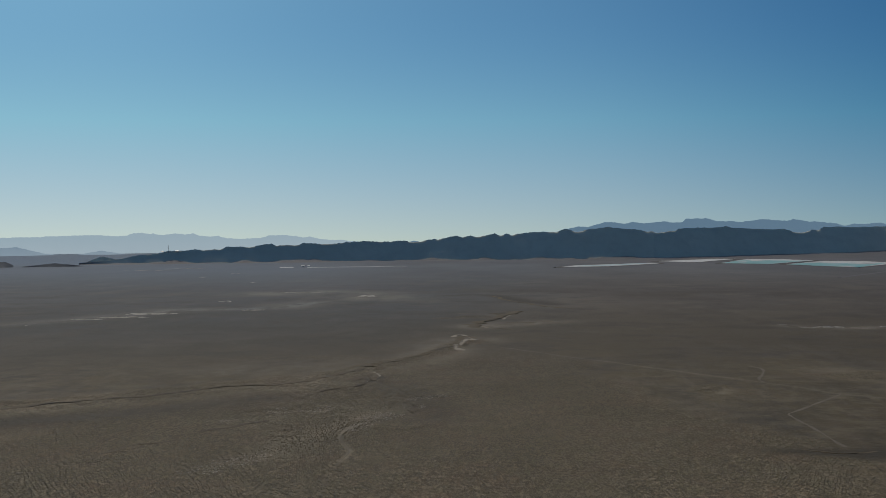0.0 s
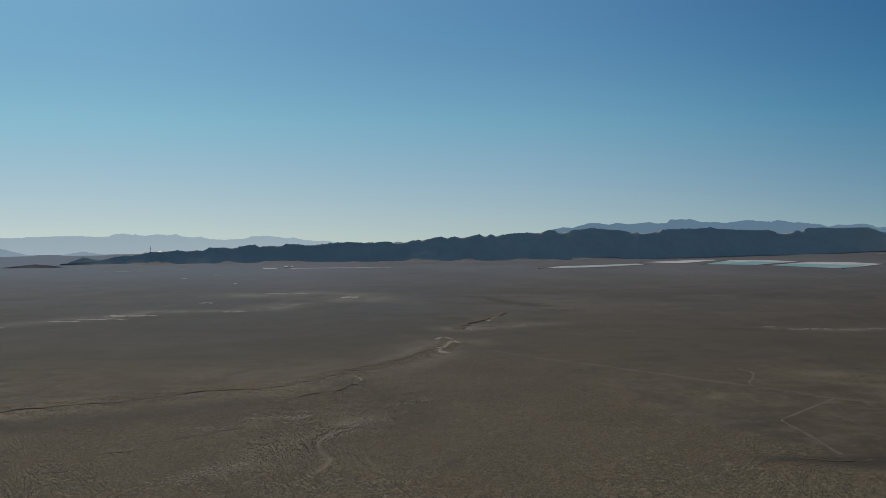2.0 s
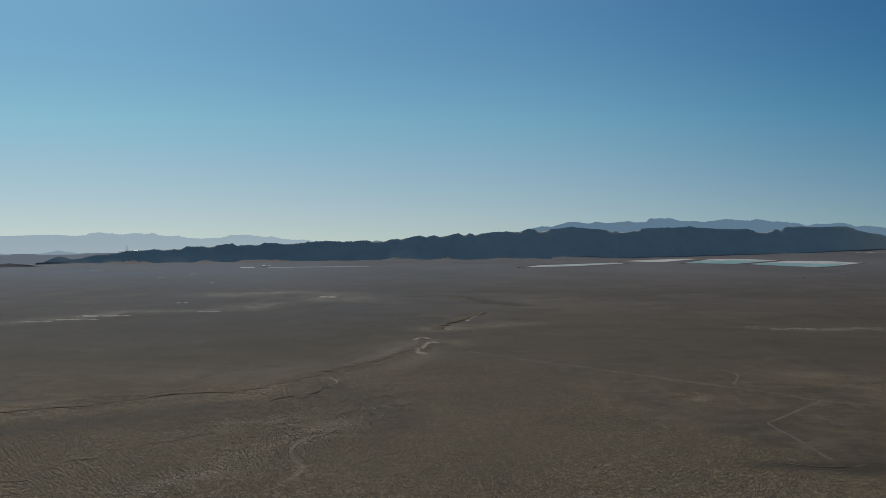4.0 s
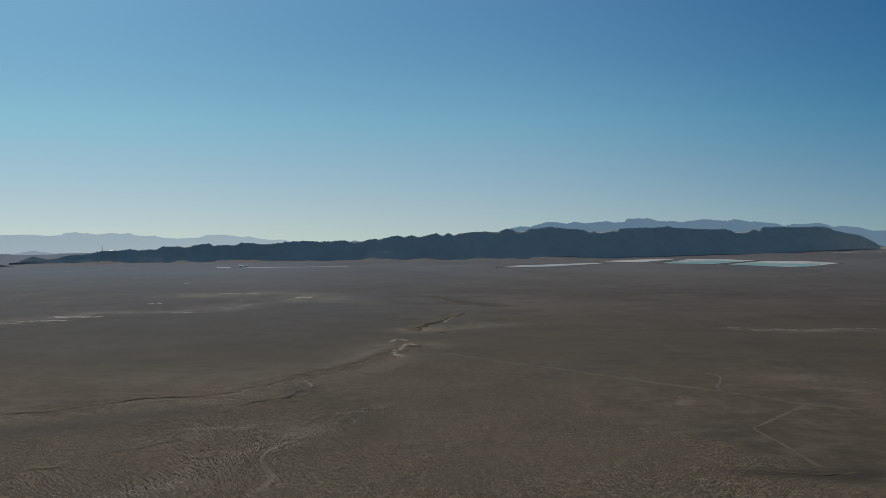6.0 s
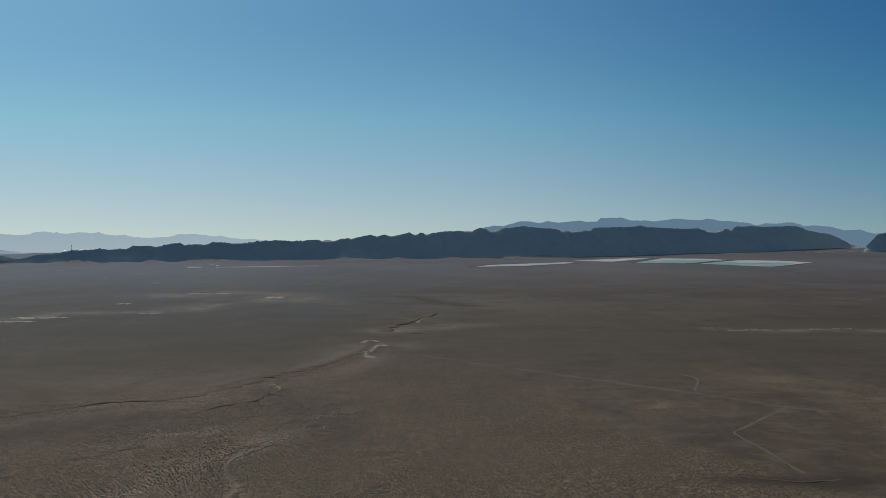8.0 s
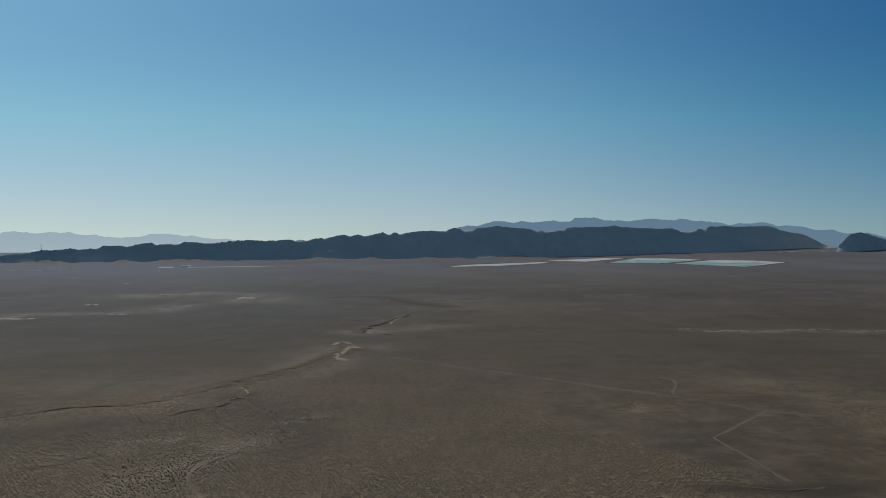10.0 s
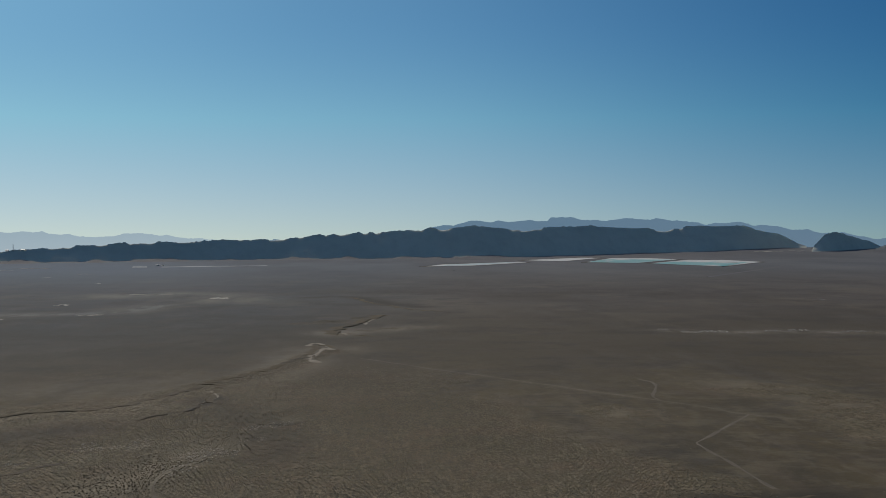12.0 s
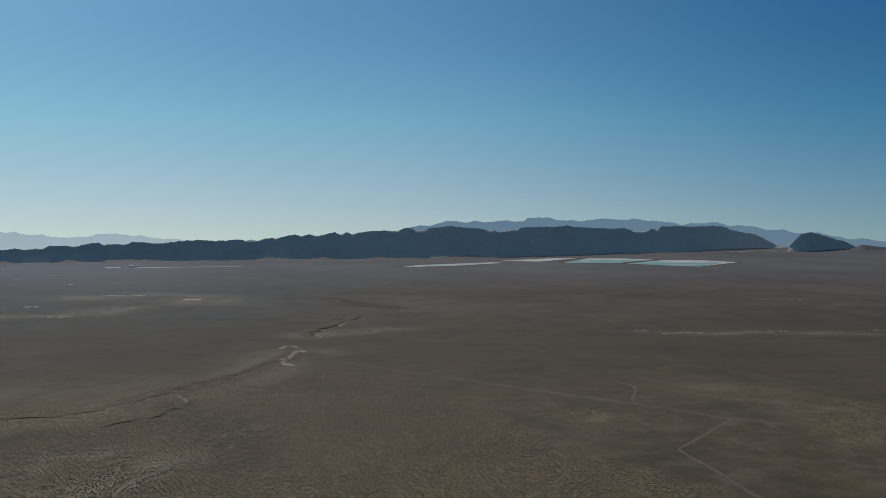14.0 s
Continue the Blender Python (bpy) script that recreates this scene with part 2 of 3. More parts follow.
    for (ax, ay), (bx, by) in zip(pts[:-1], pts[1:]):
        dx, dy = bx - ax, by - ay
        k = np.clip(((x - ax) * dx + (y - ay) * dy) / (dx * dx + dy * dy), 0, 1)
        best = np.minimum(best, np.hypot(x - ax - k * dx, y - ay - k * dy))
    return best


def ramp(v, a, b):
    k = np.clip((v - a) / (b - a), 0, 1)
    return k * k * (3 - 2 * k)


def lattice(x, y, seed):
    """Smooth value noise from 0 to 1 on a unit lattice."""
    i, j = np.floor(x).astype(np.int64), np.floor(y).astype(np.int64)
    u, v = x - i, y - j
    u, v = u * u * (3 - 2 * u), v * v * (3 - 2 * v)

    def h(a, b):
        n = (a * 374761393 + b * 668265263 + seed * 974634777) & 0x7FFFFFFF
        n = ((n ^ (n >> 13)) * 1274126177) & 0x7FFFFFFF
        return ((n ^ (n >> 16)) & 0xFFFF) / 65535.0

    return (h(i, j) * (1 - u) + h(i + 1, j) * u) * (1 - v) + (h(i, j + 1) * (1 - u) + h(i + 1, j + 1) * u) * v


def clouds(x, y, size, seed, octaves=4):
    total, weight = 0, 0
    for k in range(octaves):
        total = total + lattice(x / size * 2**k, y / size * 2**k, seed + k) * 0.5**k
        weight += 0.5**k
    return total / weight


GULLY_A = [(-227, 538), (-204, 569), (-184, 581), (-166, 594), (-157, 611), (-145, 623), (-132, 628), (-113, 640), (-100, 669), (-84, 694), (-81, 715)]
GULLY_A2 = [(-80, 700), (-81, 728), (-70, 747), (-62, 775), (-50, 806), (-40, 838), (-38, 888), (-36, 933), (-27, 907)]
GULLY_B = [(-96, 587), (-93, 604), (-87, 618), (-77, 632), (-74, 647), (-76, 679), (-80, 700)]
GULLY_C = [(-145, 407), (-138, 434), (-129, 453), (-127, 469), (-120, 475), (-108, 494), (-100, 512)]
GULLY_D = [(-28, 1025), (-25, 1086), (-13, 1146), (0, 1203), (11, 1248)]
GULLY_E = [(-18, 1012), (-10, 1012), (2, 1005)]
GULLY_F = [(-29, 1572), (-4, 1446), (33, 1327), (77, 1273)]
TRACK_1 = [(-8, 841), (27, 790), (55, 751), (79, 711), (99, 678), (114, 659), (126, 642), (140, 622), (154, 593), (173, 576)]
TRACK_2 = [(155, 595), (143, 574), (130, 551), (119, 532), (114.6, 526), (115, 518), (116, 490), (117, 455), (118, 446)]
TRACK_3 = [(128, 642), (127.5, 653), (135.5, 678), (141, 705), (136, 720)]
TRACK_4 = [(140, 625), (133, 596), (125, 565)]
WASH_A = [(-223, 529), (-196, 559), (-164, 587), (-129, 614), (-101, 637), (-83, 685), (-69, 731), (-46, 802), (-31, 897)]
WASH_UP = [(-156, 701), (-116, 731), (-80, 776), (-41, 856)]
WASH_D = [(-31, 1038), (-3, 1064), (32, 1090)]
WASH_L = [(-453, 1078), (-410, 1128), (-376, 1226), (-348, 1291), (-257, 1316), (-227, 1439)]
WASH_R = [(227, 1030), (257, 1015), (310, 1018), (390, 984)]
WASH_M = [(-321, 1648), (-270, 1710), (-200, 1652), (-166, 1513)]
WASH_S = [(-92, 521), (-76, 544), (-54, 544), (-39, 579)]
DARK_A = [(-221, 491), (-210, 500), (-190, 509), (-161, 531), (-135, 559), (-116, 579)]
DARK_B = [(80, 961), (136, 878), (202, 876), (250, 848)]
DARK_C = [(-286, 819), (-220, 860), (-149, 916), (-71, 996)]
DARK_D = [(-4, 1717), (142, 1617), (289, 1634), (468, 1584)]
DARK_F = [(-75, 662), (-56, 608), (-38, 566), (-30, 532), (-34, 505)]
DARK_G = [(-138, 948), (-125, 986), (-107, 997), (-83, 962), (-66, 982)]
DARK_H = [(-79, 1573), (-40, 1605), (-13, 1547), (18, 1425), (46, 1369)]
DARK_I = [(-149, 692), (-141, 722), (-124, 744), (-110, 762)]
DARK_E = [(93, 436), (106, 434), (117, 428), (128, 434)]
H1 = [(-19.47, 5), (-18.02, 12), (-17.04, 25), (-16.05, 32), (-15.56, 39), (-14.81, 40), (-14.43, 43), (-14.06, 40), (-13.55, 43), (-13.35, 39), (-13.05, 49), (-12.29, 51), (-12.03, 45), (-11.65, 54), (-11.01, 57), (-10.76, 51), (-10.25, 55), (-9.99, 51), (-9.6, 60), (-8.7, 56), (-7.93, 59), (-6.89, 64), (-6.24, 63), (-5.59, 63), (-4.94, 66), (-4.71, 59), (-4.16, 62), (-3.82, 69), (-3.38, 67), (-2.57, 80), (-2.26, 74), (-1.89, 81), (-1.61, 75), (-0.77, 86), (-0.51, 80), (-0.25, 86), (0.01, 80), (1.04, 91), (2.08, 90), (2.47, 101), (3.06, 88), (3.5, 97), (4.34, 104), (5.03, 100), (5.75, 96), (6.05, 92), (6.2, 88), (6.35, 91)]
H2 = [(6.63, 83), (7.06, 88), (7.44, 90), (7.57, 96), (8.57, 101), (9.19, 101), (9.64, 105), (9.94, 101), (10.92, 96), (11.77, 94), (12.21, 97), (12.5, 87)]
H3 = [(12.93, 76), (13.37, 92), (13.66, 90), (13.86, 100), (14.39, 102), (14.92, 99), (15.59, 101), (16.07, 103), (16.55, 99), (16.9, 86), (17.37, 78), (17.84, 73), (18.19, 59), (18.53, 44), (18.72, 32), (19.06, 12)]
H4 = [(19.24, 4), (19.33, 34), (19.5, 45), (19.74, 67), (20.09, 77), (20.38, 75), (20.68, 67), (21.15, 55), (21.62, 44), (22.01, 28), (22.25, 15)]
H5 = [(21.85, 19), (22.31, 33), (22.65, 30), (23.11, 26), (23.56, 19)]
M1 = [(-19.23, 4), (-18.87, 15), (-18.50, 24), (-18.14, 18), (-17.65, 11), (-17.41, 0)]
M2 = [(-21.84, 2), (-21.13, 6), (-20.54, 10), (-19.71, 5), (-18.99, -2)]
M3 = [(-23.69, 3), (-23.00, 15), (-22.54, 15), (-22.19, 4)]
M4 = [(-24.14, 22), (-23.22, 45), (-22.06, 49), (-21.48, 36), (-20.89, 25), (-20.18, 18)]
M5 = [(-19.71, 18), (-18.98, 27), (-18.50, 33), (-17.89, 26), (-17.04, 15)]
BUMP = [(-5.0, 46), (-4.75, 59), (-4.5, 65), (-4.25, 61), (-3.9, 45)]
FARR = [(2.08, 93), (2.72, 108), (3.11, 113), (3.5, 110), (3.88, 119), (4.27, 130), (4.78, 129), (5.16, 122), (5.54, 129), (6.05, 124), (6.43, 126), (6.94, 132), (7.32, 125), (7.77, 127), (7.9, 140), (8.45, 142), (8.94, 139), (9.19, 130), (10.31, 127), (11.29, 135), (12.26, 128), (12.65, 134), (13.1, 127), (13.94, 120), (14.41, 117), (14.77, 106), (15.17, 116), (16.06, 111)]
FARR2 = [(15.82, 116), (16.11, 118), (16.55, 111), (16.84, 102), (17.27, 106), (17.75, 102), (18.11, 93), (18.47, 86), (19.07, 88), (19.42, 80), (19.78, 71), (20.6, 75), (21.07, 66), (21.53, 58), (21.88, 47), (22.27, 55), (22.56, 53), (22.86, 44), (23.31, 42), (24.49, 30)]
FARL = [(-25.48, 79), (-23.6, 84), (-22.71, 84), (-20.41, 89), (-19.22, 93), (-18.49, 92), (-18.01, 88), (-17.47, 90), (-17.15, 98), (-16.78, 100), (-16.42, 95), (-15.8, 93), (-15.3, 97), (-14.85, 92), (-14.53, 97), (-14.25, 88), (-13.8, 85), (-13.42, 87), (-13.04, 78), (-12.28, 75), (-11.52, 77), (-11.14, 86), (-10.5, 88), (-9.98, 85), (-9.6, 78), (-9.27, 82), (-8.83, 73), (-8.18, 66), (-7.8, 68), (-7.28, 61), (-6, 50), (-4.81, 39)]
BED_1 = [(-26, 897), (-32, 912), (-35, 883), (-39, 842), (-35, 825), (-30, 817)]
BED_2 = [(-43, 923), (-41, 955), (-34, 933), (-26, 897)]
BED_3 = [(-78, 692), (-73, 678), (-71, 667), (-75, 657), (-74.5, 646)]
BED_4 = [(-29, 1032), (-26, 1045), (-20, 1025)]
BED_5 = [(-9, 1130), (-5, 1169), (1, 1203)]
GULLY_G = [(98, 437), (104, 435), (109, 433), (116, 431), (124, 434), (129, 438)]
GULLY_H = [(108, 421), (111, 419), (116, 418)]
TRAIL = [(-58.6, 410), (-57.2, 424), (-57, 435), (-61, 447), (-65, 464), (-65.5, 477), (-64, 489), (-59, 499)]
EMB_1 = [(162, 2664), (322, 2915), (499, 3221)]
EMB_2 = [(566, 2182), (624, 2288), (741, 2503), (921, 2855)]
EMB_3 = [(481, 3363), (706, 3837)]
CRUST = [(-373, 1165, 45, 22, 14), (-360, 1225, 47, 39, 22), (-399, 1143, 33, 17, 6), (-339, 1461, 15, 40, 5), (-269, 1286, 24, 21, 6), (-598, 2385, 9, 72, 3), (-440, 2095, 6, 55, 2), (-423, 1063, 3, 15, 2), (-283, 1694, 48, 44, 6), (-183, 1572, 22, 76, 8)]
CRUST_FAR = [(-869, 2923, 104, 82, 6), (-811, 3066, 93, 90, 6), (-579, 2600, 38, 64, 4), (239, 1017, 13, 21, 12), (258, 1025, 21, 27, 14), (303, 1024, 13, 11, 3), (324, 1026, 15, 17, 6), (363, 1009, 21, 17, 5), (403, 1020, 13, 17, 3), (494, 1451, 12, 18, 4), (223, 1042, 9, 11, 4), (1392, 4237, 243, 113, 6)]
CRUST_NEAR = [(-101, 544, 6, 11, 14), (-83, 548, 10, 13, 24), (-73, 575, 8, 8, 12), (-52, 518, 13, 23, 50), (-37, 581, 13, 10, 22), (-117, 505, 6, 8, 14), (-68, 744, 3, 17, 4), (-62, 432, 4, 10, 10), (-143, 409, 6, 4, 10), (-157, 391, 6, 5, 10)]
PAN = [(-512, 3098), (-518, 3142), (-270, 3198), (-265, 3176)]
PAN_2 = [(-584, 3109), (-597, 3187), (-562, 3179), (-547, 3106)]
CRUSTY = [(-86, 428), (-76, 470), (-68, 500), (-60, 524), (-49, 548)]
STREAK_1 = [(-126, 502), (-112, 509)]
STREAK_2 = [(-102, 533), (-84, 534), (-72, 545)]
STREAK_3 = [(-48, 574), (-31, 585)]
STREAK_4 = [(-66, 482), (-60, 510), (-46, 548)]
STREAK_6 = [(-78, 566), (-67, 569)]
STREAK_5 = [(-100, 398), (-89, 425)]
PATCH_D = [(-59, 1173), (-9, 1208)]


def height(x, y):
    """The lie of the land: a flat plain that climbs gently to the feet of the hills, bent up to fit the camera's view.
    """
    d = np.hypot(x, y)
    z = 20 * ramp(d, 3950, 4850)
    near = 1 - ramp(d, 1500, 2600)
    z = z + near * (1.6 * (clouds(x, y, 90, 3, 3) - 0.5) + 0.5 * (clouds(x, y, 14, 9, 2) - 0.5))
    return z


def sheet(name, xs, ys, zs, mat, parent=None, smooth=True):
    """A grid mesh from three arrays of one shape."""
    r, c = xs.shape
    me = bpy.data.meshes.new(name)
    i = np.arange(r * c).reshape(r, c)
    f = np.stack([i[:-1, :-1], i[:-1, 1:], i[1:, 1:], i[1:, :-1]], -1).reshape(-1, 4)
    raw_mesh(me, np.stack([xs, ys, zs], -1).reshape(-1, 3), f)
    me.materials.append(mat)
    me.polygons.foreach_set("use_smooth", np.full(len(me.polygons), smooth))
    ob = new(name, me)
    ob.parent = parent
    return ob


def raw_mesh(me, v, f):
    n = f.shape[1]
    me.vertices.add(len(v))
    me.vertices.foreach_set("co", np.ascontiguousarray(v, np.float32).ravel())
    me.loops.add(f.size)
    me.loops.foreach_set("vertex_index", np.ascontiguousarray(f, np.int32).ravel())
    me.polygons.add(len(f))
    me.polygons.foreach_set("loop_start", np.arange(0, f.size, n, dtype=np.int32))
    me.update(calc_edges=True)
    me.validate()
    me.polygons.foreach_set("use_smooth", np.ones(len(me.polygons), bool))


def scrub_density(x, y):
    """How thick the low shrubs stand, 0 to 1."""

    def near(line, wide):
        return np.exp(-((away(x, y, line) / wide) ** 2))

    u, v = 0.55 * x + 0.83 * y, 0.83 * x - 0.55 * y
    d = 0.72 + 0.28 * ramp(clouds(u * 0.4, v, 34, 21, 4), 0.36, 0.60)
    d = d * (0.8 + 0.2 * ramp(clouds(x, y * 0.33, 4.5, 31, 3), 0.36, 0.56)) * (1 - ramp(y, 600, 880))
    # bare smooth gravel east of this edge, but for two thickets
    edge = np.interp(y, (400, 430, 495, 552, 606, 659, 714, 800, 870), (112, 102, 83, 58, 44, 36, 32, 22, 0))
    d = d * (1 - (0.98 - 0.22 * ramp(clouds(x, y * 0.7, 38, 55, 4), 0.48, 0.66)) * ramp(x - edge + 60 * (clouds(x, y, 45, 51, 4) - 0.5), -6, 26))
    d = np.maximum(d, 0.8 * near([(182, 690), (202, 640), (198, 540)], 24) * ramp(clouds(x, y, 14, 61, 3), 0.35, 0.6))
    d = np.maximum(d, 0.75 * near([(93, 604), (99, 622)], 9))
    # the wash and the plain beyond it
    top = np.interp(x, (-227, -166, -113, -81, -50, -36), (556, 618, 662, 738, 825, 935))
    d = d * np.where(x < -30, 1 - 0.995 * ramp(y - top, 0, 26), 1)
    d = np.maximum(d, 0.9 * near(WASH_A, 11) * ramp(clouds(x, y, 22, 95, 3), 0.25, 0.5))
    d = np.maximum(d, 0.5 * near(PATCH_D, 40) * ramp(clouds(x, y, 30, 85, 3), 0.35, 0.55))
    d = np.maximum(d, 0.35 * near(WASH_D, 30) * ramp(clouds(x, y, 25, 81, 3), 0.35, 0.6))
    d = np.maximum(d, 0.25 * near([(-160, 755), (-95, 775)], 24) * ramp(clouds(x, y, 16, 91, 3), 0.4, 0.6))
    d = d * (1 - 0.8 * near(DARK_A, 27)) * (1 - 0.8 * near(DARK_E, 11)) * (1 - 0.6 * near(DARK_F, 15))
    for line in (BED_1, BED_2, BED_3, TRAIL):
        d = d * (ramp(away(x, y, line), 0.3, 1.4) if line is TRAIL else ramp(away(x, y, line), 0.8, 4))
    for line in (TRACK_1, TRACK_2, TRACK_3, TRACK_4):
        d = d * ramp(away(x, y, line), 1.5, 5)
    return d * ramp(d, 0.08, 0.3)


def ground_grid():
    inner = np.radians(np.arange(-31, 33.01, 0.058))
    outer = np.radians(np.linspace(33, 329, 90)[1:-1])
    az = np.concatenate([inner, outer, [inner[0] + 2 * math.pi]])
    steps = np.linspace(1 / 230, 1 / 2600, 430)
    rad = np.concatenate([[0.5, 40, 90, 140, 190], 1 / steps, np.linspace(2640, 5400, 110), [7000, 12000]])
    a, r = np.meshgrid(az, rad)
    x, y = r * np.sin(a), r * np.cos(a)
    return az, rad, x, y, height(x, y)


AZ, RAD, GX, GY, GZ = ground_grid()


def surface(x, y):
    """The height of the ground sheet itself, inside the finely meshed sector."""
    a, r = np.arctan2(x, y), np.hypot(x, y)
    j = np.clip((a - AZ[0]) / radians(0.058), 0, 1100)
    i = np.clip(np.searchsorted(RAD, r) - 1, 0, len(RAD) - 2)
    v = (r - RAD[i]) / (RAD[i + 1] - RAD[i])
    c = j.astype(int)
    u = j - c
    return (GZ[i, c] * (1 - u) + GZ[i, c + 1] * u) * (1 - v) + (GZ[i + 1, c] * (1 - u) + GZ[i + 1, c + 1] * u) * v


def make_ground():
    x, y = GX, GY
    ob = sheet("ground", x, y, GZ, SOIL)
    x, y = x.ravel(), y.ravel()

    def band(line, wide):
        return np.exp(-((away(x, y, line) / wide) ** 2))

    pale = np.maximum.reduce([1.15 * band(WASH_A, 24) * (1 - 0.95 * band(DARK_A, 20)), 0.42 * band(WASH_UP, 34), 0.9 * band(WASH_D, 26), 0.38 * band(WASH_L, 34), 0.4 * band(WASH_R, 22), 0.55 * band(WASH_M, 60), 0.9 * band(CRUSTY, 15), 0.6 * band(STREAK_1, 6), 0.6 * band(STREAK_2, 7), 0.6 * band(STREAK_3, 6), 0.7 * band(STREAK_4, 8), 0.5 * band(STREAK_6, 4), 0.35 * band([(182, 690), (202, 640), (198, 540)], 20), 0.8 * band(GULLY_C, 9), 0.4 * band(TRACK_4, 1.8), 0.8 * band([(-59, 415), (-56, 428), (-56, 436)], 2.6), 0.3 * band(TRAIL, 1.5), 0.3 * band(TRACK_2, 3), 0.25 * band(TRACK_1, 2.5), 0.7 * band([(101, 596), (104, 612)], 6)])
    blot = ramp(clouds(x, y * 0.4, 70, 141, 5), 0.38, 0.62)
    dark = np.maximum.reduce([1.3 * band(DARK_A, 26), 0.6 * blot * band(DARK_B, 100), 0.7 * band(DARK_C, 60), 0.6 * blot * band(DARK_D, 110), 1.4 * band(DARK_E, 9), 1.4 * band(DARK_F, 16), 0.7 * band(DARK_G, 14), 0.9 * band(DARK_H, 16), 0.5 * band(DARK_I, 6)])
    edge = np.interp(y, (400, 495, 606, 714, 870), (112, 83, 44, 32, 0))
    dark = np.maximum(dark, 0.1 * ramp(x - edge, -10, 30) * (1 - ramp(y, 900, 1200)) * ramp(y, 330, 420))
    dark = np.maximum(dark, 0.45 * ramp(y, 620, 800) * (1 - ramp(y, 1050, 1400)))
    salt = np.maximum.reduce([0.22 * band(WASH_R, 14), 0.25 * band(WASH_S, 14), 0.2 * band(WASH_L, 20)])
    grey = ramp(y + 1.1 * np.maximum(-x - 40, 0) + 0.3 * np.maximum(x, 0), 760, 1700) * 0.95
    scrub = scrub_density(x, y) * (1 - ramp(y, 1100, 1700)) * (1 - 0.7 * band(CRUSTY, 14))
    # the haze and nearness masks follow distance from the camera
    for key, v in (("pale", np.minimum(pale, 1)), ("dark", np.minimum(dark, 1)), ("salt", salt), ("grey", grey), ("scrub", scrub), ("near_mask", 1 - ramp(y, 500, 950)), ("west", 0.95 * ramp(-x + 0.06 * y, -40, 220) * ramp(y + 0.5 * np.maximum(-x, 0), 700, 1300)), ("haze_valley", 0.45 * ramp(np.hypot(x, y), 1300, 3200) * ramp(-np.degrees(np.arctan2(x, y)), 3, 13) + 0.55 * ramp(np.hypot(x, y), 3500, 4200) * ramp(-np.degrees(np.arctan2(x, y)), 15.5, 18)), ("haze_plain", np.maximum(0.86 * ramp(y, 1400, 3100), 0.95 * ramp(y, 2700, 3600) * ramp(-x - 0.25 * y, -350, 150)))):
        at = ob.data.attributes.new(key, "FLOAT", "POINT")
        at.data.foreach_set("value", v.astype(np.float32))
    return tagged(ob, "brown-grey gravel desert plain with pale washes", "ground", kind="structure")


ground = make_ground()


# ---- hills ----
def span(crest, first, last):
    """A value at both ends of a crest, by bearing."""
    return [(crest[0][0], first), (crest[-1][0], last)]


def hill(name, crest, away_at, run_out, back, seed, mat=ROCK, step=0.035, reach=190, heap=3):
    """A ridge of bare rock: (bearing, height) of its crest; (bearing, distance) along it; (bearing, run of its face for each metre of rise); the depth of its back; the reach of the gravel at its foot and how high it laps."""
    c = np.array(crest, float)
    b = np.arange(c[0, 0], c[-1, 0], step)
    d = np.interp(b, *zip(*away_at))
    top = np.interp(b, c[:, 0], c[:, 1])
    run = np.radians(b) * d
    top = top + ((clouds(run, run * 0, 26, seed, 3) - 0.5) * 4 + np.abs(clouds(run, run * 0 + 7, 12, seed + 2, 3) - 0.5) * 9 - 2) * np.clip(top / 60, 0.15, 1)
    ends = ramp(np.minimum(b - b[0], b[-1] - b), 0.0, 0.7)
    wide = max(3, int(min(240, 0.28 * abs(run[-1] - run[0])) / (math.radians(step) * d[0])) | 1)
    kern = np.hanning(wide + 2)[1:-1]
    body = np.convolve(np.pad(top, wide // 2, mode="edge"), kern / kern.sum(), mode="valid")
    ends = ends * ramp(b - b[0], 0, 5) * (1 - 0.75 * ramp(b, 4.5, 8))
    lap = np.minimum((1 + heap * ends * ramp(clouds(run, run * 0, 130, seed + 20, 6), 0.36, 0.72)), 0.4 * np.clip(body, 3, 99)) if reach else run * 0
    ease = np.interp(b, *zip(*run_out))
    foot = d - ease * (np.clip(body, 4, 150) - lap)
    u, v = np.linspace(0, 1, 34), np.linspace(0, 1, 16)[:-1]
    # the face
    B, U = np.meshgrid(np.radians(b), u)
    S, T, D, RUN, FOOT, LAP = (np.meshgrid(q, u)[0] for q in (body, top, d, run, foot, lap))
    spur = np.abs(clouds(RUN, U * 60, 150, seed + 5, 4) - 0.5) * 2
    nick = np.abs(clouds(RUN, U * 90, 46, seed + 8, 3) - 0.5) * 2
    R = FOOT + (D - FOOT) * U
    x, y = R * np.sin(B), R * np.cos(B)
    g = height(x, y) - (0.0 if reach else 3.5)
    side = np.sin(U * math.pi)
    z = g + LAP + (S - g - LAP) * U ** (1.0 + 0.06 * spur) + (T - S) * U**30 - side * np.clip(S, 0, 110) * 0.022 * nick
    rows = [(x, y, z)]
    if reach:
        # the gravel that laps against it
        B2, V = np.meshgrid(np.radians(b), v)
        FOOT2, LAP2, RUN2 = (np.meshgrid(q, v)[0] for q in (foot, lap, run))
        R2 = FOOT2 - reach * (1 - V)
        x2, y2 = R2 * np.sin(B2), R2 * np.cos(B2)
        z2 = height(x2, y2) + LAP2 * V**3.2 * (1 - 0.3 * (1 - V) * clouds(RUN2, V * 80, 28, seed + 24, 3)) - 0.9 * (1 - V) ** 0.5
        rows.insert(0, (x2, y2, z2))
    x, y, z = (np.concatenate(q) for q in zip(*rows))
    ob = sheet(name, x, y, z, mat)
    # gravel up to the foot, rock above it; its colour also tones down sunlit low ends
    at = ob.data.attributes.new("talus", "FLOAT", "POINT")
    near_mask = np.clip((len(x) - len(u) + 0.6 - np.arange(len(x))), 0, 1)[:, None]
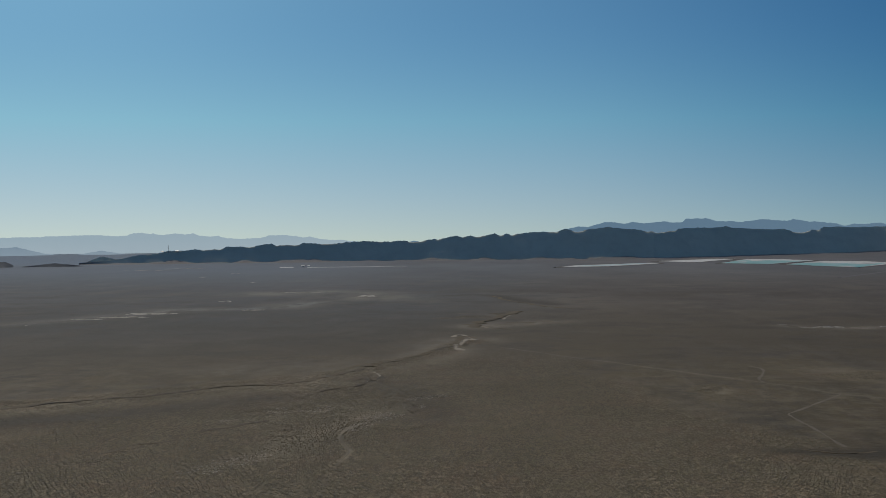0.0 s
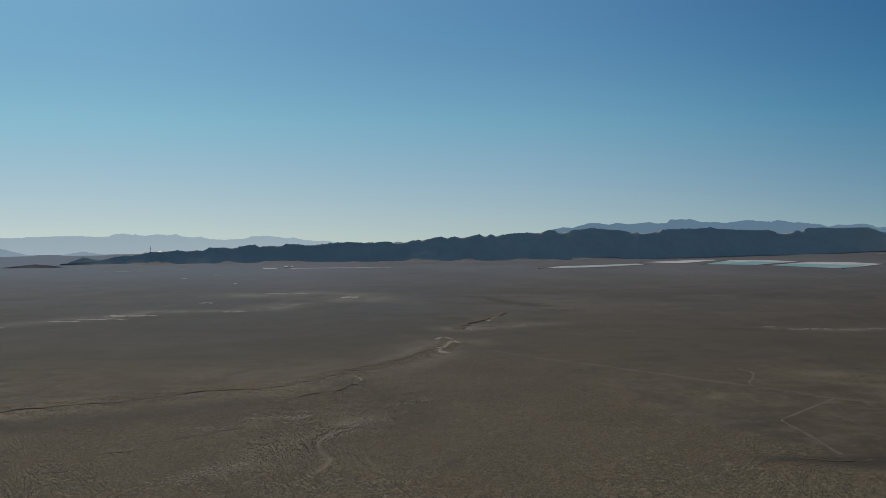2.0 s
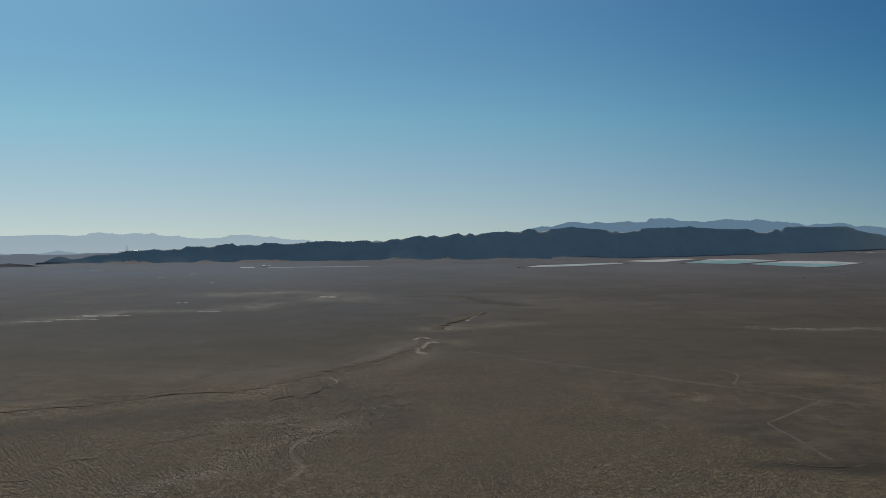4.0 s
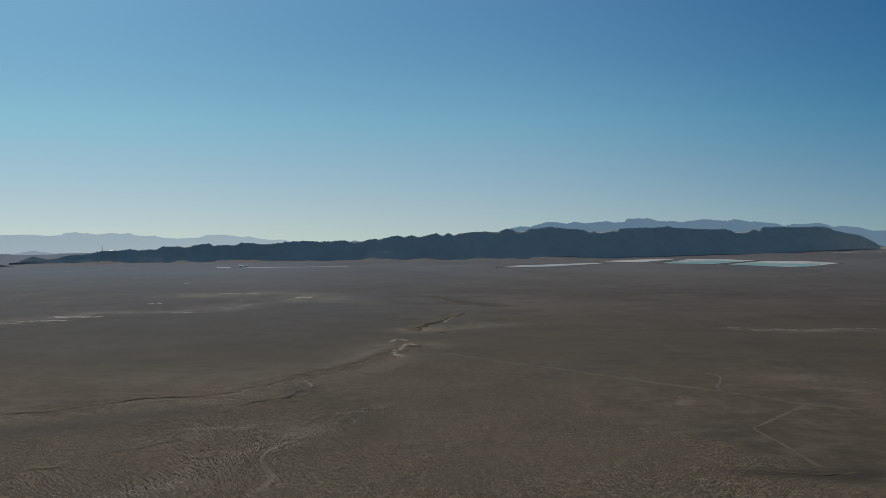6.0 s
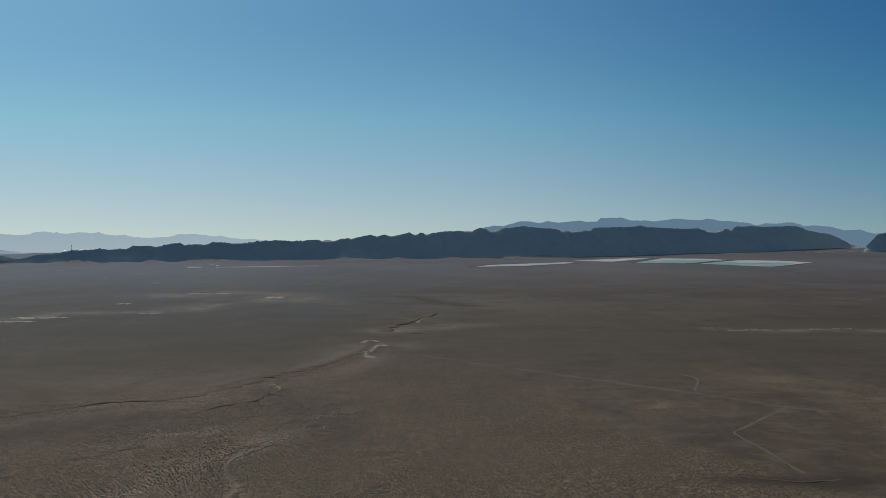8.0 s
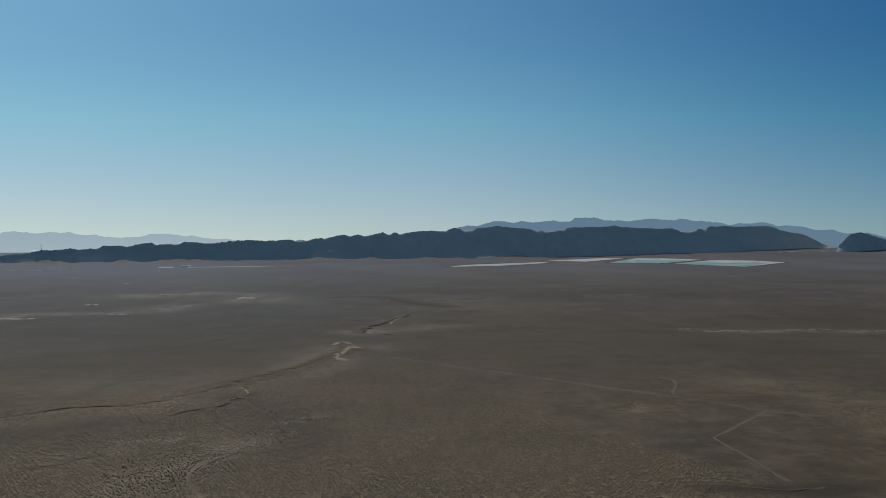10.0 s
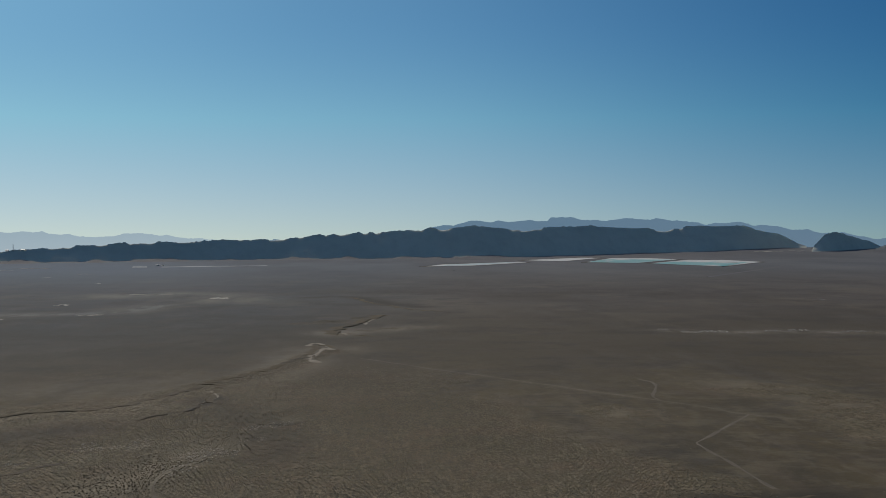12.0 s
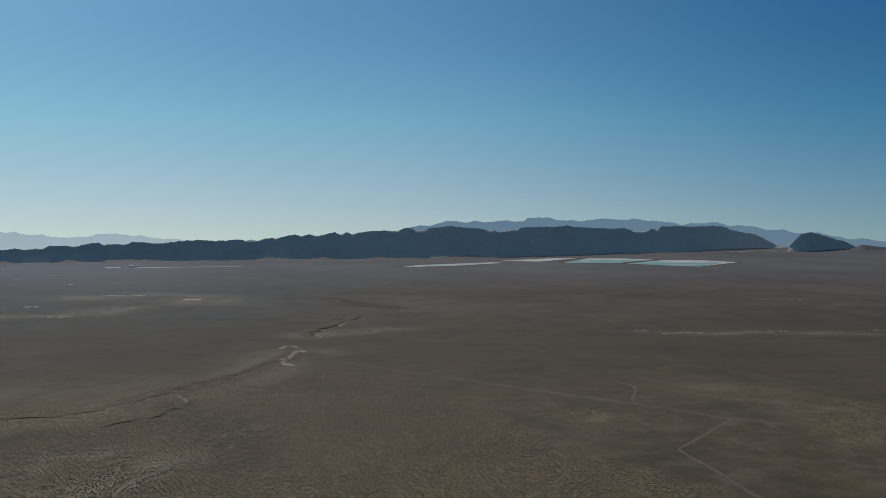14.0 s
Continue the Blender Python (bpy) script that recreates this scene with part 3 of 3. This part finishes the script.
    at.data.foreach_set("value", np.maximum(near_mask, 1 - ramp(body, 4, 16)[None]).ravel().astype(np.float32))
    # the back, with a sharp crest between
    B, U = np.meshgrid(np.radians(b), np.linspace(0, 1, 12))
    T, D = (np.meshgrid(q, U[:, 0])[0] for q in (top, d))
    R = D + back * U
    x, y = R * np.sin(B), R * np.cos(B)
    g = height(x, y) - 3.5
    rear = sheet("back_slope", x, y, T + (g - T) * ramp(U, 0, 1), mat, ob)
    tagged(rear, "far slope of the ridge")
    return ob


tagged(hill("hill", H1 + H2 + H3, [(-19.5, 3850), (6.5, 4150), (8.0, 4230), (14.0, 4500), (19.0, 4780)], [(-19.5, 1.385), (5.0, 1.23), (7.0, 1.34), (14.0, 1.26), (19.0, 1.17)], 300, 11, heap=10), "long dark rocky ridge with a jagged crest", "hill", "dark hills")
tagged(hill("hill", H4, span(H4, 4420, 4720), span(H4, 0.95, 0.97), 100, 91), "dark lone peaked rocky hill", "hill", "dark hills")
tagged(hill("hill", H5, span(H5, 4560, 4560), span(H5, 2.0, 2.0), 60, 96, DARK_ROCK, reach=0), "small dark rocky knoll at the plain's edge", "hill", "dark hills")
tagged(hill("hill", M1, span(M1, 3880, 3930), span(M1, 1.1, 1.1), 90, 101, reach=40), "small dark rounded knoll on the plain", "hill", "dark hills")
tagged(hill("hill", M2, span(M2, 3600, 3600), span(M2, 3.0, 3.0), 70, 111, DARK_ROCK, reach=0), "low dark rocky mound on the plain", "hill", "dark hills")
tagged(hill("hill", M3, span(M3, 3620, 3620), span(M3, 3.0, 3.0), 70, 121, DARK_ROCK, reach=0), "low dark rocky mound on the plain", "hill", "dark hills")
# glows with painted haze, as do the mounds and ranges below
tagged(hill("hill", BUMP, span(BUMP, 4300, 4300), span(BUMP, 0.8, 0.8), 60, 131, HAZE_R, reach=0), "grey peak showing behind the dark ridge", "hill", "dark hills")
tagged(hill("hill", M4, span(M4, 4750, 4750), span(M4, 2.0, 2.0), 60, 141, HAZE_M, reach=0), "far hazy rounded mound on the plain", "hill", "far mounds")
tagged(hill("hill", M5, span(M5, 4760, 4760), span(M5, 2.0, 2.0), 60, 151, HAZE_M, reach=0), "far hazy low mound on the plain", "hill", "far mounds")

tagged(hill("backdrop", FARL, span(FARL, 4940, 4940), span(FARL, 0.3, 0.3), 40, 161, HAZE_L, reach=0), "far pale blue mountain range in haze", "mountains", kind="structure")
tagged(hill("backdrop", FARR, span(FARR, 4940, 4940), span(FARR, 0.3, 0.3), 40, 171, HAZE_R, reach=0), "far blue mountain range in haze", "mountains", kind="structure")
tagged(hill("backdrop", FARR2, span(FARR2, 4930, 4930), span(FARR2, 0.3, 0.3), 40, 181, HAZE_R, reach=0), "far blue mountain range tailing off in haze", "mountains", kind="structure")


# ---- gullies and tracks ----
def bank(name, line, tall, back, seed, label):
    """The cut bank of a dry gully: a crumbling face with a crown that falls away behind it."""
    p = along(line, 0.7)
    s = np.arange(len(p)) * 0.7
    side = np.gradient(p, axis=0)
    side /= np.hypot(*side.T)[:, None] + 1e-9
    n = np.stack([-side[:, 1], side[:, 0]], 1)
    n[n[:, 1] < 0] *= -1
    p = p + n * ((clouds(s, s * 0, 18, seed, 5) - 0.5) * 13)[:, None]
    k = tall * np.clip(clouds(s, s * 0 + 5, 9, seed + 3, 4) * 2.6 - 0.5, 0.3, 1.2) * np.minimum(1, np.minimum(s, s[-1] - s) / 12)
    prof = [(-0.5, -0.6), (0.0, 0.1), (0.15, 0.75), (0.45, 1.0), (0.32 * back, 0.7), (back, -0.25)]
    xs = np.stack([p[:, 0] + n[:, 0] * o for o, _ in prof])
    ys = np.stack([p[:, 1] + n[:, 1] * o for o, _ in prof])
    zs = np.stack([k * h for _, h in prof]) + surface(xs, ys) - 0.04
    zs[-1] -= 0.4
    ob = sheet(name, xs, ys, zs, SOIL)
    return tagged(ob, label, "gully bank", kind="structure")


for line, tall, back, seed in ((GULLY_A, 0.38, 12, 5), (GULLY_A2, 0.28, 12, 15), (GULLY_B, 0.38, 7, 25), (GULLY_C, 0.2, 8, 35), (GULLY_D, 0.6, 18, 45), (GULLY_E, 0.6, 14, 55), (GULLY_F, 0.35, 10, 65), (GULLY_G, 0.3, 5, 75), (GULLY_H, 0.3, 5, 85)):
    bank("gully_bank", line, tall, back, seed, "crumbling earth bank of a dry gully")


def ribbon(name, line, wide, lift, mat, seed, wobble=3.0, rounds=2, even=0.0):
    p = along(line, 1.0, rounds)
    s = np.arange(len(p)) * 1.0
    side = np.gradient(p, axis=0)
    side /= np.hypot(*side.T)[:, None] + 1e-9
    n = np.stack([-side[:, 1], side[:, 0]], 1)
    p = p + n * ((clouds(s, s * 0, 40, seed, 3) - 0.5) * wobble)[:, None]
    w = wide * (even + (1 - even) * (0.25 + 1.5 * ramp(clouds(s, s * 0 + 3, 12, seed + 4, 4), 0.25, 0.75)))
    prof = ((-1.3, -1.0), (-0.9, 0.8), (0, 1.0), (0.9, 0.8), (1.3, -1.0))
    xs = np.stack([p[:, 0] + n[:, 0] * w * o / 2 for o, _ in prof])
    ys = np.stack([p[:, 1] + n[:, 1] * w * o / 2 for o, _ in prof])
    zs = surface(xs, ys) + np.stack([w * 0 + lift * h for _, h in prof])
    return sheet(name, xs, ys, zs, mat)


for line, wide, seed in ((TRACK_1, 0.95, 3), (TRACK_2, 1.3, 13), (TRACK_3, 1.25, 23)):
    tagged(ribbon("dirt_track", line, wide, 0.035, TRACK, seed, 1.6, 1, 0.35), "pale worn vehicle track across the gravel", "track", kind="structure")
for line, wide, seed in ((BED_1, 3.2, 43), (BED_2, 2.4, 47), (BED_3, 0.8, 53), (BED_4, 2.5, 59), (BED_5, 3, 61)):
    tagged(ribbon("wash_bed", line, wide, 0.035, SILT, seed, 4), "pale bare silt bed of a dry wash", "wash", kind="structure")


tagged(ribbon("dirt_track", TRAIL, 0.45, 0.035, TRACK, 67, 3), "pale bare trail through the crusty wash", "track", kind="structure")


# ---- salt ponds ----
def part(name, bm, mat, parent, label=""):
    me = bpy.data.meshes.new(name)
    bm.to_mesh(me)
    bm.free()
    me.materials.append(mat)
    ob = new(name, me)
    ob.parent = parent
    return tagged(ob, label)


def slab(poly, z, thick=0.3):
    bm = bmesh.new()
    top = bm.faces.new([bm.verts.new((x, y, z)) for x, y in poly])
    if top.normal.z < 0:
        top.normal_flip()
    ret = bmesh.ops.extrude_face_region(bm, geom=[top])
    bmesh.ops.translate(bm, verts=[e for e in ret["geom"] if isinstance(e, bmesh.types.BMVert)], vec=(0, 0, -thick))
    bmesh.ops.recalc_face_normals(bm, faces=bm.faces)
    return bm


def dyke(a, b, wide=13, tall=0.9):
    bm = bmesh.new()
    a, b = Vector((*a, 0)), Vector((*b, 0))
    n = (b - a).normalized().cross(Vector((0, 0, 1)))
    ends = []
    for p in (a, b):
        ends.append([bm.verts.new(p + n * o * wide / 2 + Vector((0, 0, h))) for o, h in ((-1, -0.2), (-0.4, tall), (0.4, tall), (1, -0.2))])
    for k in range(3):
        bm.faces.new((ends[0][k], ends[0][k + 1], ends[1][k + 1], ends[1][k]))
    bm.faces.new(ends[0])
    bm.faces.new(ends[1])
    bmesh.ops.recalc_face_normals(bm, faces=bm.faces)
    return bm


def island(cx, cy, wide, deep, seed):
    """A ragged raft of salt in the brine."""
    rng = np.random.default_rng(seed)
    a = np.linspace(0, 2 * math.pi, 28, endpoint=False)
    q = 0.55 + 0.9 * clouds(np.cos(a) * 3 + seed, np.sin(a) * 3, 1.3, seed, 3) + rng.uniform(-0.12, 0.12, 28)
    return slab([(cx + wide * k * math.cos(w), cy + deep * k * math.sin(w)) for w, k in zip(a, q)], 0.6)


def pond(outline, brine, label, wet=None, berms=True, rafts=()):
    ob = new("salt_pond")
    tagged(ob, label, "salt pond", "evaporation ponds")
    part("salt_crust", slab(outline, 0.35), SALT, ob, "white salt crust")
    if brine:
        part("brine", slab(brine, 0.5), wet or BRINE, ob, "thin pale brine" if wet else "turquoise brine")
    for k, spot in enumerate(rafts):
        part("salt_raft", island(*spot, 500 + k), SALT, ob, "white raft of salt")
    for a, b in zip(outline, outline[1:] + outline[:1]) if berms else ():
        part("berm", dyke(a, b), BERM, ob, "low earth berm")
    return ob


pond([(104, 2972), (160, 3180), (390, 3445), (400, 3320), (238, 3035)], [(160, 3060), (180, 3160), (350, 3370), (360, 3320), (240, 3100)], "pale blue-white evaporation pond with thin brine", BRINE_THIN)
pond([(406, 3611), (640, 3959), (700, 3880), (505, 3420)], None, "dry white evaporation pan of salt crust")
pond([(539, 3300), (722, 3880), (826, 3800), (868, 3590), (655, 3175)], [(548, 3303), (668, 3680), (838, 3570), (652, 3190)], "evaporation pond with turquoise brine and salt rim", rafts=((650, 3560, 12, 60), (700, 3600, 20, 45), (610, 3330, 9, 40)))
pond([(675, 3150), (872, 3540), (970, 3450), (992, 3215), (769, 2805), (715, 2960)], [(685, 3140), (800, 3370), (940, 3190), (772, 2820), (722, 2960)], "evaporation pond with turquoise brine and white margin", rafts=((835, 3270, 30, 60), (790, 3330, 22, 40), (880, 3180, 34, 50), (905, 3230, 20, 60), (770, 2900, 12, 50)))


pond(PAN, None, "long narrow white salt pan below the ridge", berms=False)

for line in (EMB_1, EMB_2, EMB_3):
    for a, b in zip(line[:-1], line[1:]):
        me = bpy.data.meshes.new("embankment")
        bm = dyke(a, b, 12, 0.35)
        bm.to_mesh(me)
        bm.free()
        me.materials.append(FAN)
        tagged(new("embankment", me), "low dark earth embankment on the plain", "embankment", kind="structure")


# ---- salt crust ----
def crust(cx, cy, wide, deep, count, mat, seed, big=1.0):
    """A patch of salt bloom: ragged flakes strewn over the gravel."""
    rng = np.random.default_rng(seed)
    ob = new("salt_patch")
    ob.location = (cx, cy, float(height(np.array(cx), np.array(cy))))
    tagged(ob, "ragged whitish salt crust on brown gravel", "salt patch", "salt patches")
    for _ in range(count):
        u, v = rng.uniform(-1, 1, 2) * (0.5, 0.42)
        x0, y0 = wide * u, deep * v * (1 - abs(u))
        sx, sy = big * wide * rng.uniform(0.10, 0.34) / count**0.35, big * deep * rng.uniform(0.08, 0.2) / count**0.2
        bm = bmesh.new()
        mid = bm.verts.new((x0, y0, 0.22))
        top, low = [], []
        for k in range(14):
            a = 2 * math.pi * k / 14
            q = rng.uniform(0.25, 1.35)
            x, y = x0 + sx * q * math.cos(a), y0 + sy * q * math.sin(a)
            z = float(height(np.array(cx + x), np.array(cy + y))) - ob.location.z
            top.append(bm.verts.new((x, y, z + 0.12)))
            low.append(bm.verts.new((x, y, z - 0.3)))
        mid.co.z = sum(w.co.z for w in top) / 14 + 0.08
        for k in range(14):
            j = (k + 1) % 14
            bm.faces.new((mid, top[k], top[j]))
            bm.faces.new((top[k], low[k], low[j], top[j]))
        part("salt_flake", bm, mat, ob)
    return ob


for k, row in enumerate(CRUST):
    crust(*row[:4], row[4] * 2, SALT_FLAT, 200 + k, 1.4)
for k, row in enumerate(CRUST_FAR):
    crust(*row[:4], row[4] * 5, SALT_FLAT, 250 + k, 0.6)
for k, row in enumerate(CRUST_NEAR):
    crust(*row, SALT_NEAR, 300 + k, 0.55)


# ---- fans of gravel at the foot of the hills ----
def fan(bearing, top, apex, spread, reach, seed, mat=FAN):
    """A gravel fan: a low cone that spills from the foot of the rocks towards the plain."""
    rng = np.random.default_rng(seed)
    a = np.radians(np.linspace(-70, 70, 25))
    r = np.linspace(0, 1, 8)
    A, R = np.meshgrid(a, r)
    long = reach * (0.85 + 0.3 * clouds(A * 40, A * 0, 9, seed, 3))
    away_ = Vector((math.sin(radians(bearing)), math.cos(radians(bearing))))
    across, out = R * long * np.sin(A) * spread, R * long * np.cos(A)
    d = apex - out
    x, y = away_.x * d + away_.y * across, away_.y * d - away_.x * across
    z = height(x, y) + (top - height(x, y)) * (1 - R) ** 1.25 - R * 0.6
    ob = sheet("gravel_fan", x, y, z, mat)
    return tagged(ob, "pale brown gravel fan at the hill's foot", "gravel fan", "gravel fans")


# pale fan added to stand in for a road cut in the ridge
tagged(fan(-14.4, 22, 3928, 0.22, 62, 450, SILT), "pale fan in place of a road cut at the ridge's foot", "scree", "gravel fans")


# ---- works below the ridge, mast and tanks ----
def box(w, d, h, at=(0, 0, 0), taper=1.0):
    bm = bmesh.new()
    ret = bmesh.ops.create_cube(bm, size=1)
    for v in ret["verts"]:
        k = taper if v.co.z > 0 else 1
        v.co = Vector((v.co.x * w * k, v.co.y * d * k, (v.co.z + 0.5) * h)) + Vector(at)
    return bm


def shed(x, y, w, d, h, mat, turn, label, z=0):
    ob = new("shed")
    ob.matrix_world = pose(x, y, z, 0, 0, turn)
    tagged(ob, label, "shed", "works sheds")
    part("wall", box(w, d, h), mat, ob)
    bm = bmesh.new()
    e, rise = 0.5, d * 0.19
    lo, hi = [], []
    for sx in (-1, 1):
        lo.append([bm.verts.new((sx * (w / 2 + e), sy * (d / 2 + e), h + 0.02)) for sy in (-1, 1)])
        hi.append(bm.verts.new((sx * (w / 2 + e), 0, h + rise)))
    bm.faces.new((lo[0][0], lo[1][0], hi[1], hi[0]))
    bm.faces.new((lo[0][1], hi[0], hi[1], lo[1][1]))
    bm.faces.new((lo[0][0], hi[0], lo[0][1]))
    bm.faces.new((lo[1][0], lo[1][1], hi[1]))
    bm.faces.new((lo[0][0], lo[0][1], lo[1][1], lo[1][0]))
    bmesh.ops.recalc_face_normals(bm, faces=bm.faces)
    part("roof", bm, WHITE, ob, "white sheet-metal roof")
    part("door", box(4, 0.3, h * 0.7, (0, -d / 2 - 0.05, 0)), GREY, ob, "grey sliding door")
    return ob


shed(-546, 3240, 9, 7, 2.2, WHITE, 5, "small pale metal shed beside the salt pan")
shed(-531, 3236, 6, 5, 1.9, WHITE, 5, "small pale metal hut beside the salt pan")
pond(PAN_2, None, "short narrow white salt pan below the ridge", berms=False)


def mast(x, y, z, tall):
    ob = new("mast")
    ob.matrix_world = pose(x, y, z)
    tagged(ob, "slim grey lattice mast on the ridge", "mast")
    for sx, sy in ((-1, -1), (1, -1), (1, 1), (-1, 1)):
        bm = bmesh.new()
        a, b = Vector((sx * 1.1, sy * 1.1, -3)), Vector((sx * 0.3, sy * 0.3, tall))
        m = Matrix.Translation((a + b) / 2) @ (b - a).to_track_quat("Z", "Y").to_matrix().to_4x4()
        bmesh.ops.create_cone(bm, cap_ends=True, segments=6, radius1=0.22, radius2=0.18, depth=(b - a).length, matrix=m)
        part("leg", bm, GREY, ob)
    for k in range(9):
        q = 1.1 - 0.8 * (k + 0.5) / 9
        part("brace", box(2 * q, 2 * q, 0.25, (0, 0, tall * (k + 0.5) / 9)), GREY, ob)
    return ob


mast(-1047, 3748, 35, 20)
shed(-1064, 3745, 9, 9, 1.6, WHITE, 3, "small white flat hut beside the mast", 35)
shed(-1021, 3756, 11, 9, 1.6, WHITE, -4, "low white hut on the dark ridge", 36)


# ---- scrub ----
def scatter(dx, dy, seed, share):
    """Places of low growth, spaced wider in depth to look even from the camera, thinned by how thick it stands."""
    rng = np.random.default_rng(seed)
    x, y = np.meshgrid(np.arange(-780, 330, dx), np.arange(285, 1270, dy))
    x = x + 0.5 * dx * (np.arange(len(x)) % 2)[:, None] + 0.35 * y
    x, y = (x + rng.uniform(-0.44, 0.44, x.shape) * dx).ravel(), (y + rng.uniform(-0.44, 0.44, y.shape) * dy).ravel()
    keep = (np.abs(x - 0.03 * y) < 0.56 * y) & (rng.uniform(0, 1, len(x)) < scrub_density(x, y) * share)
    return x[keep], y[keep], rng


def clumps(name, x, y, size, tall, rng, sides, mat):
    """Many small irregular domes as one mesh."""
    n = len(x)
    ring = np.radians(np.arange(sides) * 360 / sides)
    unit = np.concatenate([np.stack([np.cos(ring), np.sin(ring), 0 * ring - 0.12], 1), np.stack([0.75 * np.cos(ring + 0.6), 0.75 * np.sin(ring + 0.6), 0 * ring + 0.7], 1), [[0, 0, 1.0]]])
    tris = []
    for k in range(sides):
        j = (k + 1) % sides
        tris += [(k, j, sides + k), (j, sides + j, sides + k), (sides + k, sides + j, 2 * sides)]
    m = len(unit)
    v = unit[None] * size[:, None, None] * rng.uniform(0.7, 1.35, (n, m, 3))
    v[:, :, 2] *= tall
    v[:, :, 0] += x[:, None]
    v[:, :, 1] += y[:, None]
    v[:, :, 2] += height(x, y)[:, None]
    f = (np.array(tris)[None] + (np.arange(n) * m)[:, None, None]).reshape(-1, 3)
    me = bpy.data.meshes.new(name)
    raw_mesh(me, v.reshape(-1, 3), f)
    me.materials.append(mat)
    return new(name, me)


def make_scrub():
    x, y, rng = scatter(0.74, 2.8, 4, 1.0)
    size = (0.85 + 0.3 * ramp(clouds(x, y * 0.6, 40, 41, 3), 0.35, 0.65)) * rng.uniform(0.145, 0.215, len(x)) * (0.95 + 0.2 * ramp(y, 330, 620) + 0.5 * ramp(y, 850, 1150))
    tagged(clumps("scrub", x, y, size, 0.95, rng, 4, SHRUB), "low dark desert shrubs dotted over the gravel", "shrubs", kind="stuff")
    x, y, rng = scatter(1.5, 2.4, 14, 0.8)
    size = rng.uniform(0.2, 0.42, len(x))
    tagged(clumps("sand_hummocks", x, y, size, 0.45, rng, 4, HUMMOCK), "small pale sand hummocks between the shrubs", "hummocks", kind="stuff")
    # the crusty wash: dark bushes in a belt, spaced wider in depth to fit the camera's view, white flecks in short
    # streaks between them
    for name, dx, dy, seed, lo, hi, tall, mat, label, category in (
        ("salt_flecks", 0.9, 1.8, 24, 0.2, 0.55, 0.14, SALT_NEAR, "small whitish salt flecks along the wash", "salt flecks"),
        ("wash_bushes", 1.15, 3.6, 34, 0.26, 0.38, 0.95, BUSH, "dark bushes along the crusty wash", "bushes"),
    ):
        rng = np.random.default_rng(seed)
        x, y = np.meshgrid(np.arange(-170, 30, dx), np.arange(370, 640, dy))
        x, y = (x + rng.uniform(-0.45, 0.45, x.shape) * dx).ravel(), (y + rng.uniform(-0.45, 0.45, y.shape) * dy).ravel()
        if name == "salt_flecks":
            wash = np.maximum.reduce([np.exp(-((away(x, y, line) / wide) ** 2)) for line, wide in ((STREAK_1, 5), (STREAK_2, 6), (STREAK_3, 5), (STREAK_4, 7), (STREAK_5, 7), (STREAK_6, 4))])
            keep = wash * ramp(clouds(x, y * 0.5, 9, 77, 3), 0.30, 0.58) > rng.uniform(0.1, 0.9, len(x))
        else:
            wash = np.exp(-((away(x, y, CRUSTY) / 13) ** 2))
            keep = wash * ramp(clouds(x, y * 0.5, 20, 79, 3), 0.3, 0.6) > rng.uniform(0.05, 0.9, len(x))
        keep &= away(x, y, TRAIL) > 0.7
        x, y = x[keep], y[keep]
        sizes = rng.uniform(lo, hi, len(x))
        if name == "salt_flecks":
            p = along(WASH_R, 1.0)
            spots = p[rng.integers(0, len(p), 420)] + rng.normal(0, 1, (420, 2)) * (1, 5)
            spots = spots[clouds(spots[:, 0], spots[:, 1] * 0.3, 40, 83, 3) > 0.46]
            x, y = np.concatenate([x, spots[:, 0]]), np.concatenate([y, spots[:, 1]])
            sizes = np.concatenate([sizes, rng.uniform(0.2, 0.5, len(spots))])
        tagged(clumps(name, x, y, sizes, tall, rng, 5, mat), label, category, kind="stuff")


make_scrub()
